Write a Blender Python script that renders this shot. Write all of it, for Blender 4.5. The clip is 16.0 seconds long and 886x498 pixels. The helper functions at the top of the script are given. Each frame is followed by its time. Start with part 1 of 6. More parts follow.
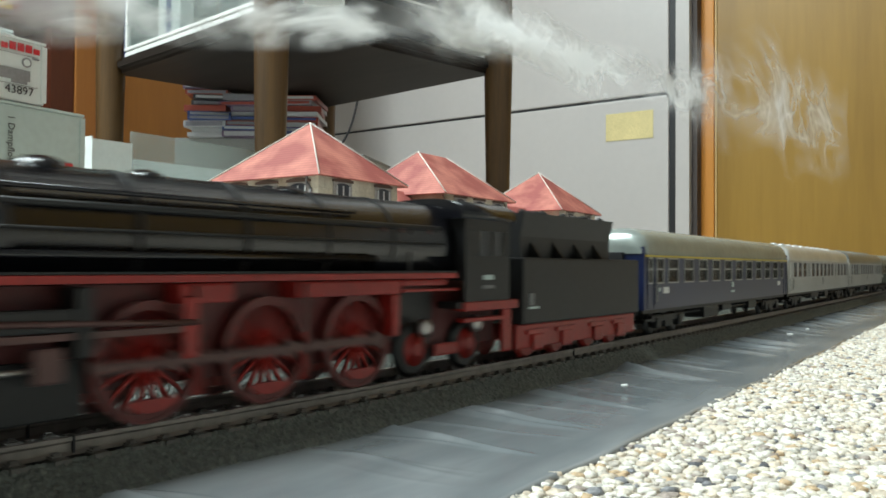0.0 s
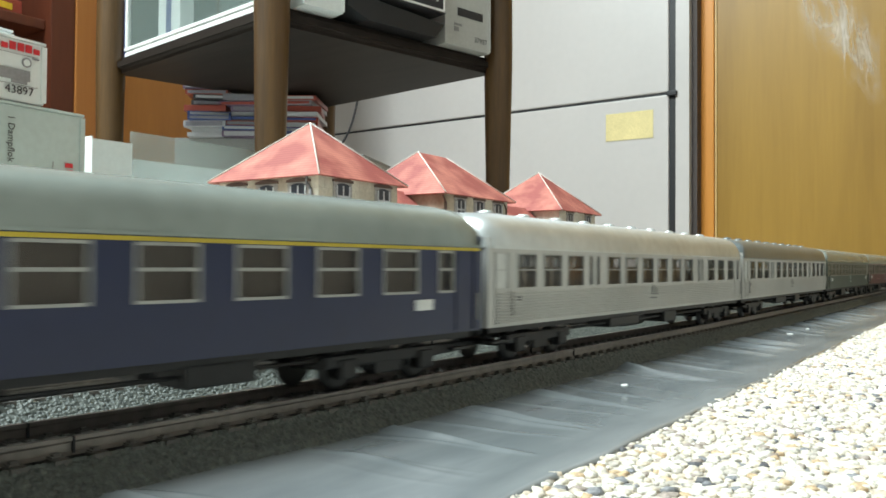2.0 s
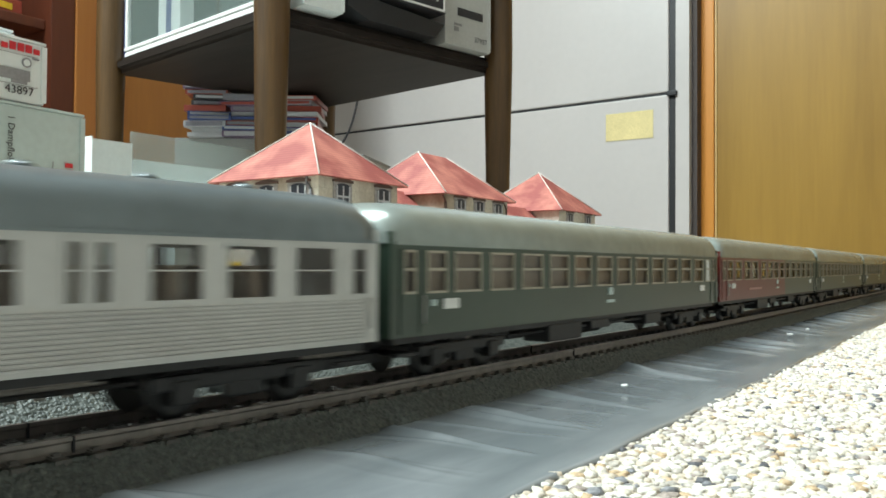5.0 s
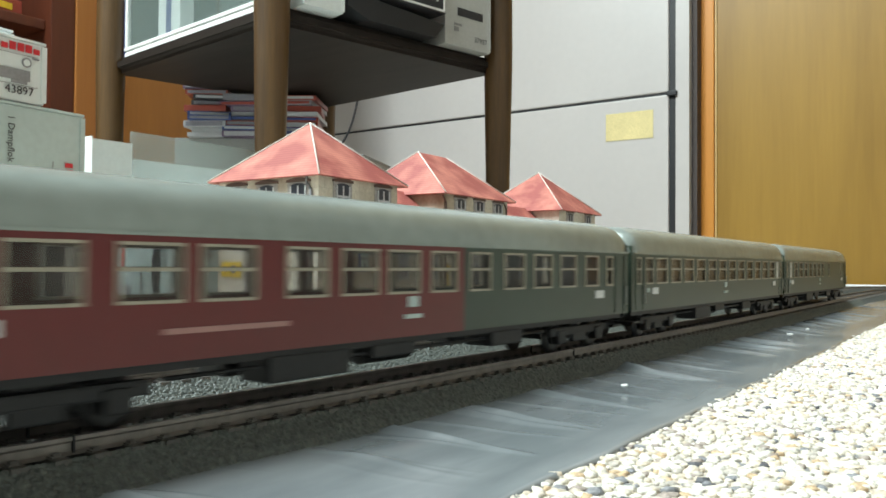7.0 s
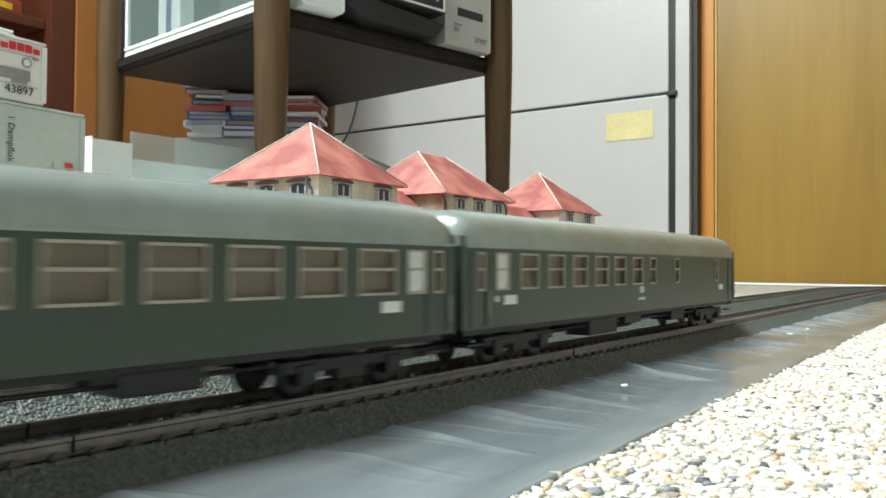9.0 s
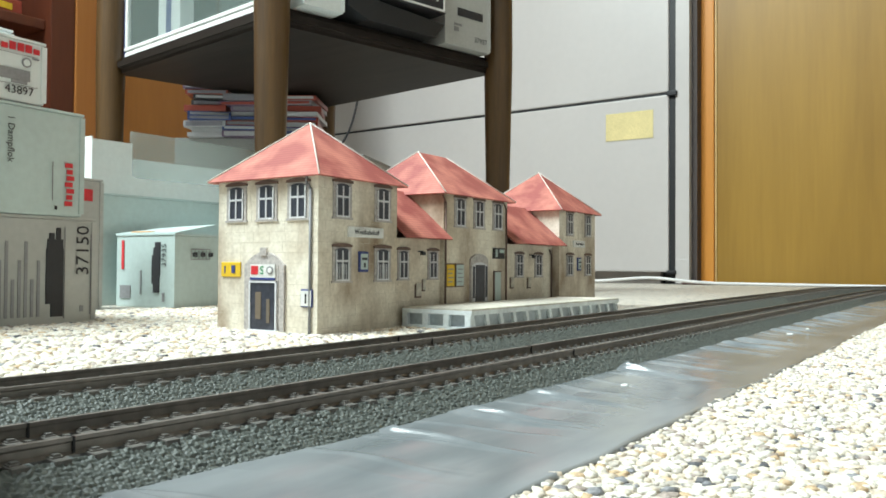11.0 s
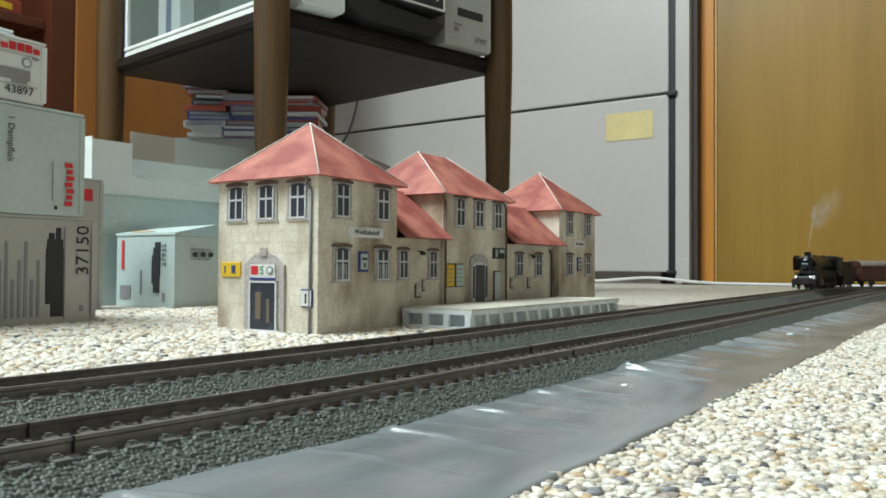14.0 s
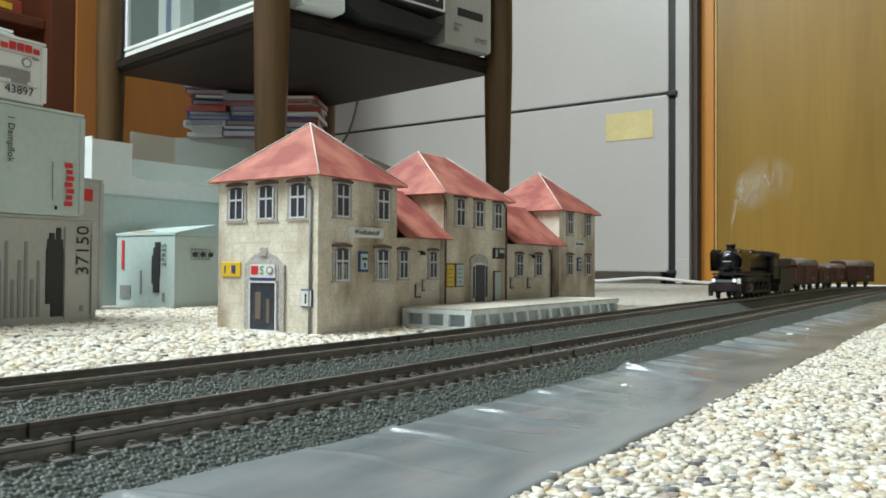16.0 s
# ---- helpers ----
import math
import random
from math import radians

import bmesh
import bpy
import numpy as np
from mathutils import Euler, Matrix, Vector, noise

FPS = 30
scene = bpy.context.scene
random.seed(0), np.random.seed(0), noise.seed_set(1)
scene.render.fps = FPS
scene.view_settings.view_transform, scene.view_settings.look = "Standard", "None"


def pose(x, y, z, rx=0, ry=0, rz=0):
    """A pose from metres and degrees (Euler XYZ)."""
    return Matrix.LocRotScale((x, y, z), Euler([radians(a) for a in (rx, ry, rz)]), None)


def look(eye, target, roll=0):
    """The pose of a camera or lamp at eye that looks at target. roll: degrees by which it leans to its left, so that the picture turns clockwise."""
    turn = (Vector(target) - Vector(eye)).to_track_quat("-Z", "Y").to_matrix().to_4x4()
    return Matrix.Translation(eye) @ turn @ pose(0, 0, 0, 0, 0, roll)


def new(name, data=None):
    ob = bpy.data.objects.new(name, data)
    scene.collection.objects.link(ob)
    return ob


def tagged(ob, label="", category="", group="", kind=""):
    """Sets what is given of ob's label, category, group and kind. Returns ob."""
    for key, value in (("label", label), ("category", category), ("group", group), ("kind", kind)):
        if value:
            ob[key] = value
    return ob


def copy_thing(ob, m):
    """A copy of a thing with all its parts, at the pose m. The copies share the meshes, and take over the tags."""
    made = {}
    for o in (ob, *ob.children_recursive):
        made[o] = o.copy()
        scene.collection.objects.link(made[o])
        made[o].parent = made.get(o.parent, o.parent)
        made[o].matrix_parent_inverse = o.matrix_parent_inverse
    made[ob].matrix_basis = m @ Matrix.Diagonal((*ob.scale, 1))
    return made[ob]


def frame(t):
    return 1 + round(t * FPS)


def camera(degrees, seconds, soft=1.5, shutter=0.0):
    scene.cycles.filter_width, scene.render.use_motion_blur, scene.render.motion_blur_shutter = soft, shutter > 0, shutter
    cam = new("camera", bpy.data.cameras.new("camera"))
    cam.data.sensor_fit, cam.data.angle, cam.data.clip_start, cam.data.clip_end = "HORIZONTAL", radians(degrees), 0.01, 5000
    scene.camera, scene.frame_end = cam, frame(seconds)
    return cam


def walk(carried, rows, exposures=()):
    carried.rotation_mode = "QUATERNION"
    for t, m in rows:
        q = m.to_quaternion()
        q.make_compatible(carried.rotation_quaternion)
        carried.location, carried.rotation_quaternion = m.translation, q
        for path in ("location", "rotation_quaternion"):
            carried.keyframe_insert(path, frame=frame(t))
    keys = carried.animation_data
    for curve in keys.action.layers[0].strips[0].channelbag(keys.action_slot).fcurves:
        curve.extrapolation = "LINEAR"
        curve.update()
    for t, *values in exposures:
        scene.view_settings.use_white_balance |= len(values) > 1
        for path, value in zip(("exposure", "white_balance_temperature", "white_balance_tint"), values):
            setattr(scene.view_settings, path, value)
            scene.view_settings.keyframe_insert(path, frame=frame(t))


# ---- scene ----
cam = camera(58.67, 16.0, soft=1.7, shutter=0.5)
EYE = Vector((0.0, 0.0, 0.0407))
YAW, PITCH, ROLL = 0.6202, 0.0205, 0.0066
AIM = EYE + Vector((-math.sin(YAW) * math.cos(PITCH), math.cos(YAW) * math.cos(PITCH), math.sin(PITCH)))
walk(cam, [(0.0, look(EYE, AIM, math.degrees(ROLL))), (16.0, look(EYE, AIM, math.degrees(ROLL)))],
     exposures=[(0.0, 0.13), (0.5, 0.42), (1.0, 0.57), (2.0, 0.50), (3.5, 0.38), (6.3, 0.46), (9.2, 0.51), (11.3, 0.38), (11.8, 0.20), (12.5, 0.02), (14.0, -0.06), (16.0, -0.06)])

# ---- light ----
world = bpy.data.worlds.new("world")
scene.world = world
world.use_nodes = True
world.node_tree.nodes["Background"].inputs[0].default_value = (0.9, 0.95, 1.0, 1)
world.node_tree.nodes["Background"].inputs[1].default_value = 0.05


def area_lamp(name, at, target, sx, sy, watts, colour):
    d = bpy.data.lights.new(name, "AREA")
    d.shape, d.size, d.size_y, d.energy, d.color = "RECTANGLE", sx, sy, watts, colour
    ob = new(name, d)
    ob.matrix_world = look(at, target)
    return ob


area_lamp("ceiling_lamp", (-1.05, -0.60, 2.36), (-0.75, -0.35, 0), 0.6, 2.2, 152, (0.865, 1.0, 1.01))


# ---- materials ----
def mat(name, colour, rough=0.5, metal=0.0, grain=(400, 0.06), stain=(12, 0.08), bump=(0, 0), stretch=(1, 1, 1), spec=0.5, vary=0.0):
    """A surface with fine grain and broad stains in its colour, and a fine relief."""
    m = bpy.data.materials.new(name)
    m.use_nodes = True
    nt = m.node_tree
    N, L = nt.nodes, nt.links
    b = N["Principled BSDF"]
    b.inputs["Roughness"].default_value = rough
    b.inputs["Metallic"].default_value = metal
    b.inputs["Specular IOR Level"].default_value = spec
    tc = N.new("ShaderNodeTexCoord")
    mp = N.new("ShaderNodeMapping")
    mp.inputs["Scale"].default_value = stretch
    L.new(tc.outputs["Object"], mp.inputs["Vector"])
    last = None
    base = N.new("ShaderNodeRGB")
    base.outputs[0].default_value = (*colour, 1)
    last = base.outputs[0]
    for scale, amount in (grain, stain):
        if amount <= 0:
            continue
        n = N.new("ShaderNodeTexNoise")
        n.inputs["Scale"].default_value = scale
        n.inputs["Detail"].default_value = 4
        L.new(mp.outputs[0], n.inputs["Vector"])
        r = N.new("ShaderNodeMapRange")
        r.inputs["From Min"].default_value, r.inputs["From Max"].default_value = 0.3, 0.7
        r.inputs["To Min"].default_value, r.inputs["To Max"].default_value = 1 - 2 * amount, 1 + amount
        L.new(n.outputs["Fac"], r.inputs["Value"])
        mx = N.new("ShaderNodeVectorMath")
        mx.operation = "SCALE"
        L.new(last, mx.inputs[0])
        L.new(r.outputs[0], mx.inputs["Scale"])
        last = mx.outputs[0]
    if vary:
        oi = N.new("ShaderNodeObjectInfo")
        r = N.new("ShaderNodeMapRange")
        r.inputs["To Min"].default_value, r.inputs["To Max"].default_value = 1 - vary, 1 + vary
        L.new(oi.outputs["Random"], r.inputs["Value"])
        mx = N.new("ShaderNodeVectorMath")
        mx.operation = "SCALE"
        L.new(last, mx.inputs[0])
        L.new(r.outputs[0], mx.inputs["Scale"])
        last = mx.outputs[0]
    L.new(last, b.inputs["Base Color"])
    if bump[1]:
        n = N.new("ShaderNodeTexNoise")
        n.inputs["Scale"].default_value = bump[0]
        n.inputs["Detail"].default_value = 3
        L.new(mp.outputs[0], n.inputs["Vector"])
        bp = N.new("ShaderNodeBump")
        bp.inputs["Strength"].default_value = bump[1]
        bp.inputs["Distance"].default_value = 0.0005
        L.new(n.outputs["Fac"], bp.inputs["Height"])
        L.new(bp.outputs[0], b.inputs["Normal"])
    return m


def glass_mat(name, tint, see, rough=0.05):
    """A thin pane: part clear, part glossy tinted plastic."""
    m = bpy.data.materials.new(name)
    m.use_nodes = True
    nt = m.node_tree
    N, L = nt.nodes, nt.links
    b = N["Principled BSDF"]
    b.inputs["Base Color"].default_value = (*tint, 1)
    b.inputs["Roughness"].default_value = rough
    t = N.new("ShaderNodeBsdfTransparent")
    mx = N.new("ShaderNodeMixShader")
    mx.inputs[0].default_value = see
    L.new(b.outputs[0], mx.inputs[1])
    L.new(t.outputs[0], mx.inputs[2])
    L.new(mx.outputs[0], N["Material Output"].inputs["Surface"])
    return m


def wood_mat(name, dark, light, rough, axis_scale, spec=0.5):
    """Wood with long grain along the axis whose scale is small."""
    m = bpy.data.materials.new(name)
    m.use_nodes = True
    nt = m.node_tree
    N, L = nt.nodes, nt.links
    b = N["Principled BSDF"]
    b.inputs["Roughness"].default_value = rough
    b.inputs["Specular IOR Level"].default_value = spec
    tc = N.new("ShaderNodeTexCoord")
    mp = N.new("ShaderNodeMapping")
    mp.inputs["Scale"].default_value = axis_scale
    L.new(tc.outputs["Object"], mp.inputs["Vector"])
    n1 = N.new("ShaderNodeTexNoise")
    n1.inputs["Scale"].default_value, n1.inputs["Detail"].default_value, n1.inputs["Distortion"].default_value = 1.0, 6, 0.6
    n2 = N.new("ShaderNodeTexNoise")
    n2.inputs["Scale"].default_value, n2.inputs["Detail"].default_value = 9.0, 3
    L.new(mp.outputs[0], n1.inputs["Vector"])
    L.new(mp.outputs[0], n2.inputs["Vector"])
    add = N.new("ShaderNodeMath")
    add.operation = "MULTIPLY_ADD"
    add.inputs[1].default_value = 0.35
    L.new(n2.outputs["Fac"], add.inputs[0])
    L.new(n1.outputs["Fac"], add.inputs[2])
    cr = N.new("ShaderNodeValToRGB")
    cr.color_ramp.elements[0].position, cr.color_ramp.elements[1].position = 0.4, 0.95
    cr.color_ramp.elements[0].color, cr.color_ramp.elements[1].color = (*dark, 1), (*light, 1)
    L.new(add.outputs[0], cr.inputs[0])
    L.new(cr.outputs[0], b.inputs["Base Color"])
    bp = N.new("ShaderNodeBump")
    bp.inputs["Strength"].default_value, bp.inputs["Distance"].default_value = 0.15, 0.001
    L.new(n2.outputs["Fac"], bp.inputs["Height"])
    L.new(bp.outputs[0], b.inputs["Normal"])
    return m


def pebble_mat(name):
    """Loose marble chips: mostly cream white, some grey, ochre and black."""
    m = bpy.data.materials.new(name)
    m.use_nodes = True
    nt = m.node_tree
    N, L = nt.nodes, nt.links
    b = N["Principled BSDF"]
    b.inputs["Roughness"].default_value = 0.6
    g = N.new("ShaderNodeNewGeometry")
    cr = N.new("ShaderNodeValToRGB")
    cr.color_ramp.interpolation = "CONSTANT"
    e = cr.color_ramp.elements
    e[0].position, e[0].color = 0.0, (0.78, 0.74, 0.66, 1)
    e[1].position, e[1].color = 0.36, (0.70, 0.63, 0.52, 1)
    for p, c in ((0.60, (0.66, 0.56, 0.44, 1)), (0.76, (0.50, 0.45, 0.39, 1)), (0.86, (0.54, 0.39, 0.24, 1)), (0.91, (0.36, 0.30, 0.26, 1)), (0.955, (0.23, 0.23, 0.24, 1)), (0.985, (0.10, 0.10, 0.11, 1))):
        k = e.new(p)
        k.color = c
    L.new(g.outputs["Random Per Island"], cr.inputs[0])
    tc = N.new("ShaderNodeTexCoord")
    n = N.new("ShaderNodeTexNoise")
    n.inputs["Scale"].default_value = 900
    n.inputs["Detail"].default_value = 6
    L.new(tc.outputs["Object"], n.inputs["Vector"])
    r = N.new("ShaderNodeMapRange")
    r.inputs["From Min"].default_value, r.inputs["From Max"].default_value = 0.3, 0.7
    r.inputs["To Min"].default_value, r.inputs["To Max"].default_value = 0.66, 1.22
    bp = N.new("ShaderNodeBump")
    bp.inputs["Strength"].default_value, bp.inputs["Distance"].default_value = 0.7, 0.0004
    L.new(n.outputs["Fac"], bp.inputs["Height"])
    L.new(bp.outputs[0], b.inputs["Normal"])
    L.new(n.outputs["Fac"], r.inputs["Value"])
    mx = N.new("ShaderNodeVectorMath")
    mx.operation = "SCALE"
    L.new(cr.outputs[0], mx.inputs[0])
    L.new(r.outputs[0], mx.inputs["Scale"])
    L.new(mx.outputs[0], b.inputs["Base Color"])
    return m


def chip_floor_mat(name):
    """The same chips seen from far: cells of random colour set in a pale binder."""
    m = bpy.data.materials.new(name)
    m.use_nodes = True
    nt = m.node_tree
    N, L = nt.nodes, nt.links
    b = N["Principled BSDF"]
    b.inputs["Roughness"].default_value = 0.5
    tc = N.new("ShaderNodeTexCoord")
    v = N.new("ShaderNodeTexVoronoi")
    v.inputs["Scale"].default_value = 330
    L.new(tc.outputs["Object"], v.inputs["Vector"])
    cr = N.new("ShaderNodeValToRGB")
    cr.color_ramp.interpolation = "CONSTANT"
    e = cr.color_ramp.elements
    e[0].position, e[0].color = 0.0, (0.60, 0.56, 0.49, 1)
    e[1].position, e[1].color = 0.42, (0.50, 0.43, 0.36, 1)
    for p, c in ((0.7, (0.55, 0.51, 0.43, 1)), (0.8, (0.4, 0.38, 0.34, 1)), (0.9, (0.2, 0.2, 0.2, 1))):
        k = e.new(p)
        k.color = c
    sp = N.new("ShaderNodeSeparateColor")
    L.new(v.outputs["Color"], sp.inputs[0])
    L.new(sp.outputs[0], cr.inputs[0])
    L.new(cr.outputs[0], b.inputs["Base Color"])
    bp = N.new("ShaderNodeBump")
    bp.invert = True
    bp.inputs["Strength"].default_value, bp.inputs["Distance"].default_value = 0.6, 0.001
    L.new(v.outputs["Distance"], bp.inputs["Height"])
    L.new(bp.outputs[0], b.inputs["Normal"])
    return m


def two_tone_mat(name, c1, c2, scale, rough, stretch=(1, 1, 1), bump=0.0, lo=0.4, hi=0.65, tiles=False):
    m = bpy.data.materials.new(name)
    m.use_nodes = True
    nt = m.node_tree
    N, L = nt.nodes, nt.links
    b = N["Principled BSDF"]
    b.inputs["Roughness"].default_value = rough
    tc = N.new("ShaderNodeTexCoord")
    mp = N.new("ShaderNodeMapping")
    mp.inputs["Scale"].default_value = stretch
    L.new(tc.outputs["Object"], mp.inputs["Vector"])
    n = N.new("ShaderNodeTexNoise")
    n.inputs["Scale"].default_value, n.inputs["Detail"].default_value = scale, 5
    L.new(mp.outputs[0], n.inputs["Vector"])
    cr = N.new("ShaderNodeValToRGB")
    cr.color_ramp.elements[0].position, cr.color_ramp.elements[1].position = lo, hi
    cr.color_ramp.elements[0].color, cr.color_ramp.elements[1].color = (*c1, 1), (*c2, 1)
    L.new(n.outputs["Fac"], cr.inputs[0])
    L.new(cr.outputs[0], b.inputs["Base Color"])
    if tiles:
        # rows of tiles: thin dark lines at even heights
        wv = N.new("ShaderNodeTexWave")
        wv.wave_type, wv.bands_direction, wv.wave_profile = "BANDS", "Z", "SAW"
        wv.inputs["Scale"].default_value, wv.inputs["Distortion"].default_value = 190, 0.3
        L.new(tc.outputs["Object"], wv.inputs["Vector"])
        r = N.new("ShaderNodeMapRange")
        r.inputs["To Min"].default_value, r.inputs["To Max"].default_value = 0.78, 1.1
        L.new(wv.outputs["Fac"], r.inputs["Value"])
        mx = N.new("ShaderNodeVectorMath")
        mx.operation = "SCALE"
        L.new(cr.outputs[0], mx.inputs[0])
        L.new(r.outputs[0], mx.inputs["Scale"])
        L.new(mx.outputs[0], b.inputs["Base Color"])
    if bump:
        bp = N.new("ShaderNodeBump")
        bp.inputs["Strength"].default_value, bp.inputs["Distance"].default_value = bump, 0.0006
        L.new(n.outputs["Fac"], bp.inputs["Height"])
        L.new(bp.outputs[0], b.inputs["Normal"])
    return m


def card_mat(name):
    """Printed stone-coloured card: pale blocks, brown weathering in streaks, fine speckle."""
    m = bpy.data.materials.new(name)
    m.use_nodes = True
    nt = m.node_tree
    N, L = nt.nodes, nt.links
    b = N["Principled BSDF"]
    b.inputs["Roughness"].default_value = 0.7
    tc = N.new("ShaderNodeTexCoord")
    col = None
    for scale, stretch, lo, hi, c1, c2, detail in ((55, (1, 1, 1), .35, .65, (.70, .63, .52), (.88, .83, .72), 5), (30, (1, 1, .5), .49, .74, (1, 1, 1), (.40, .31, .24), 6), (11, (1, 1, .8), .46, .74, (1, 1, 1), (.74, .66, .58), 4), (420, (1, 1, 1), .3, .7, (.86, .85, .83), (1.05, 1.05, 1.05), 3)):
        mp = N.new("ShaderNodeMapping")
        mp.inputs["Scale"].default_value = stretch
        L.new(tc.outputs["Object"], mp.inputs["Vector"])
        n = N.new("ShaderNodeTexNoise")
        n.inputs["Scale"].default_value, n.inputs["Detail"].default_value = scale, detail
        L.new(mp.outputs[0], n.inputs["Vector"])
        cr = N.new("ShaderNodeValToRGB")
        cr.color_ramp.elements[0].position, cr.color_ramp.elements[1].position = lo, hi
        cr.color_ramp.elements[0].color, cr.color_ramp.elements[1].color = (*c1, 1), (*c2, 1)
        L.new(n.outputs["Fac"], cr.inputs[0])
        if col is None:
            col = cr.outputs[0]
        else:
            mx = N.new("ShaderNodeVectorMath")
            mx.operation = "MULTIPLY"
            L.new(col, mx.inputs[0])
            L.new(cr.outputs[0], mx.inputs[1])
            col = mx.outputs[0]
    L.new(col, b.inputs["Base Color"])
    return m


M_CHIP = pebble_mat("marble_chips")
M_FLOOR = chip_floor_mat("chip_floor")
M_WALL = mat("wall_paint", (0.62, 0.61, 0.59), 0.8, bump=(300, 0.2))
M_BALLAST = two_tone_mat("ballast_plastic", (0.062, 0.071, 0.064), (0.138, 0.152, 0.138), 700, 0.55, lo=0.35, hi=0.7)
M_BED = two_tone_mat("roadbed_plastic", (0.050, 0.056, 0.052), (0.105, 0.116, 0.108), 700, 0.85, lo=0.35, hi=0.7, bump=0.8)
M_RAIL = mat("rail_steel", (0.23, 0.205, 0.185), 0.42, 0.55, grain=(300, 0.1), stain=(40, 0.1))
M_SLEEPER = mat("sleeper_plastic", (0.135, 0.125, 0.113), 0.5, grain=(800, 0.15))
M_SHEET = two_tone_mat("plastic_sheet", (0.150, 0.166, 0.174), (0.225, 0.240, 0.248), 60, 0.19, stretch=(1, 0.25, 1))
M_CARD = card_mat("station_card")
M_ROOFCARD = two_tone_mat("roof_card", (0.33, 0.080, 0.068), (0.56, 0.20, 0.15), 48, 0.65, tiles=True)
M_TRIM = mat("stone_trim", (0.50, 0.46, 0.44), 0.75, grain=(500, 0.15))
M_EDGE = mat("paper_edge", (0.78, 0.72, 0.66), 0.8)
M_WIN_DARK = mat("window_dark", (0.045, 0.05, 0.07), 0.35, grain=(300, 0.2))
M_WIN_BAR = mat("window_bar", (0.72, 0.72, 0.75), 0.6)
M_LINTEL = mat("lintel_brown", (0.16, 0.10, 0.08), 0.7)
M_PLATFORM = mat("platform_card", (0.62, 0.58, 0.50), 0.8, grain=(300, 0.12), stain=(30, 0.12))
M_PLATWALL = mat("platform_side", (0.76, 0.82, 0.84), 0.6, stain=(60, 0.08))
M_PLATPANEL = mat("platform_panel", (0.42, 0.47, 0.50), 0.6, stain=(60, 0.1))
M_YELLOW = mat("sign_yellow", (0.80, 0.52, 0.03), 0.5)
M_WHITE = mat("sign_white", (0.80, 0.80, 0.78), 0.5)
M_INK = mat("ink_black", (0.025, 0.025, 0.03), 0.6)
M_RED_INK = mat("ink_red", (0.70, 0.03, 0.04), 0.5)
M_BLUE_INK = mat("ink_blue", (0.04, 0.06, 0.22), 0.5)
M_GREY_INK = mat("ink_grey", (0.28, 0.28, 0.29), 0.6)
M_BOXGREY = mat("carton_grey", (0.47, 0.475, 0.455), 0.55, grain=(200, 0.03), stain=(10, 0.05))
M_BOXWHITE = mat("carton_white", (0.74, 0.79, 0.78), 0.5, grain=(200, 0.02), stain=(10, 0.04))
M_BOXMINT = mat("carton_pale", (0.50, 0.60, 0.585), 0.55, grain=(200, 0.03), stain=(10, 0.05))
M_TABLE = wood_mat("walnut", (0.040, 0.019, 0.006), (0.130, 0.068, 0.021), 0.42, (40, 40, 3))
M_SHELF = wood_mat("dark_shelf", (0.015, 0.011, 0.0095), (0.030, 0.023, 0.019), 0.5, (4, 40, 40), 0.12)
M_ENAMEL = mat("white_enamel", (0.53, 0.497, 0.48), 0.3, grain=(60, 0.01), stain=(3, 0.02))
M_BLACK = mat("black_rubber", (0.012, 0.012, 0.014), 0.5)
M_DOORWOOD = wood_mat("door_veneer", (0.245, 0.130, 0.018), (0.355, 0.201, 0.032), 0.4, (12, 12, 0.9))
M_DOORFRAME = wood_mat("frame_wood", (0.52, 0.195, 0.026), (0.64, 0.265, 0.042), 0.45, (20, 20, 1.2))
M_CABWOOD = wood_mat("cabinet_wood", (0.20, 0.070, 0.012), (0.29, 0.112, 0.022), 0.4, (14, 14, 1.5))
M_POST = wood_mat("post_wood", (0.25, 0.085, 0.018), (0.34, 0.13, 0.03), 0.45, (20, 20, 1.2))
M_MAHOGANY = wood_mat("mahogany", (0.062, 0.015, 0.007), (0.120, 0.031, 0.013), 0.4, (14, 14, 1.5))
# dark brown standing in for gap shade; also colours the cabinet hinge
M_SHADE_AND_HINGE = mat("gap_shade_and_hinge", (0.06, 0.045, 0.04), 0.7)
M_CABLE = mat("white_cable", (0.80, 0.79, 0.78), 0.4)
M_BROWNCABLE = mat("brown_cable", (0.09, 0.05, 0.045), 0.5)
M_LOCO = mat("loco_black", (0.006, 0.006, 0.009), 0.22, grain=(500, 0.2), stain=(40, 0.15), spec=0.5)
M_LOCO_MATT = mat("loco_matt", (0.007, 0.007, 0.0075), 0.5, grain=(500, 0.2), stain=(40, 0.15))
M_LOCORED = mat("loco_red", (0.30, 0.017, 0.012), 0.42, grain=(300, 0.12), stain=(40, 0.12))
M_STEEL = mat("bright_steel", (0.40, 0.38, 0.37), 0.35, 0.9)
M_ROD = mat("rod_steel", (0.10, 0.05, 0.045), 0.4, 0.3)
M_COAL = mat("coal", (0.012, 0.012, 0.013), 0.5, bump=(700, 1.0))
M_LAMPGLASS = mat("lamp_glass", (0.75, 0.75, 0.72), 0.15)
M_COACHBLUE = mat("coach_blue", (0.0084, 0.0158, 0.0589), 0.36, grain=(200, 0.03), stain=(20, 0.05))
M_COACHGREEN = mat("coach_green", (0.030, 0.052, 0.036), 0.36, grain=(200, 0.03), stain=(20, 0.05))
M_COACHRED = mat("coach_red", (0.1260, 0.0104, 0.0104), 0.36, grain=(200, 0.03), stain=(20, 0.05))
M_COACHSILVER = mat("coach_silver", (0.53, 0.53, 0.51), 0.42, 0.25, grain=(200, 0.03), stain=(20, 0.05))
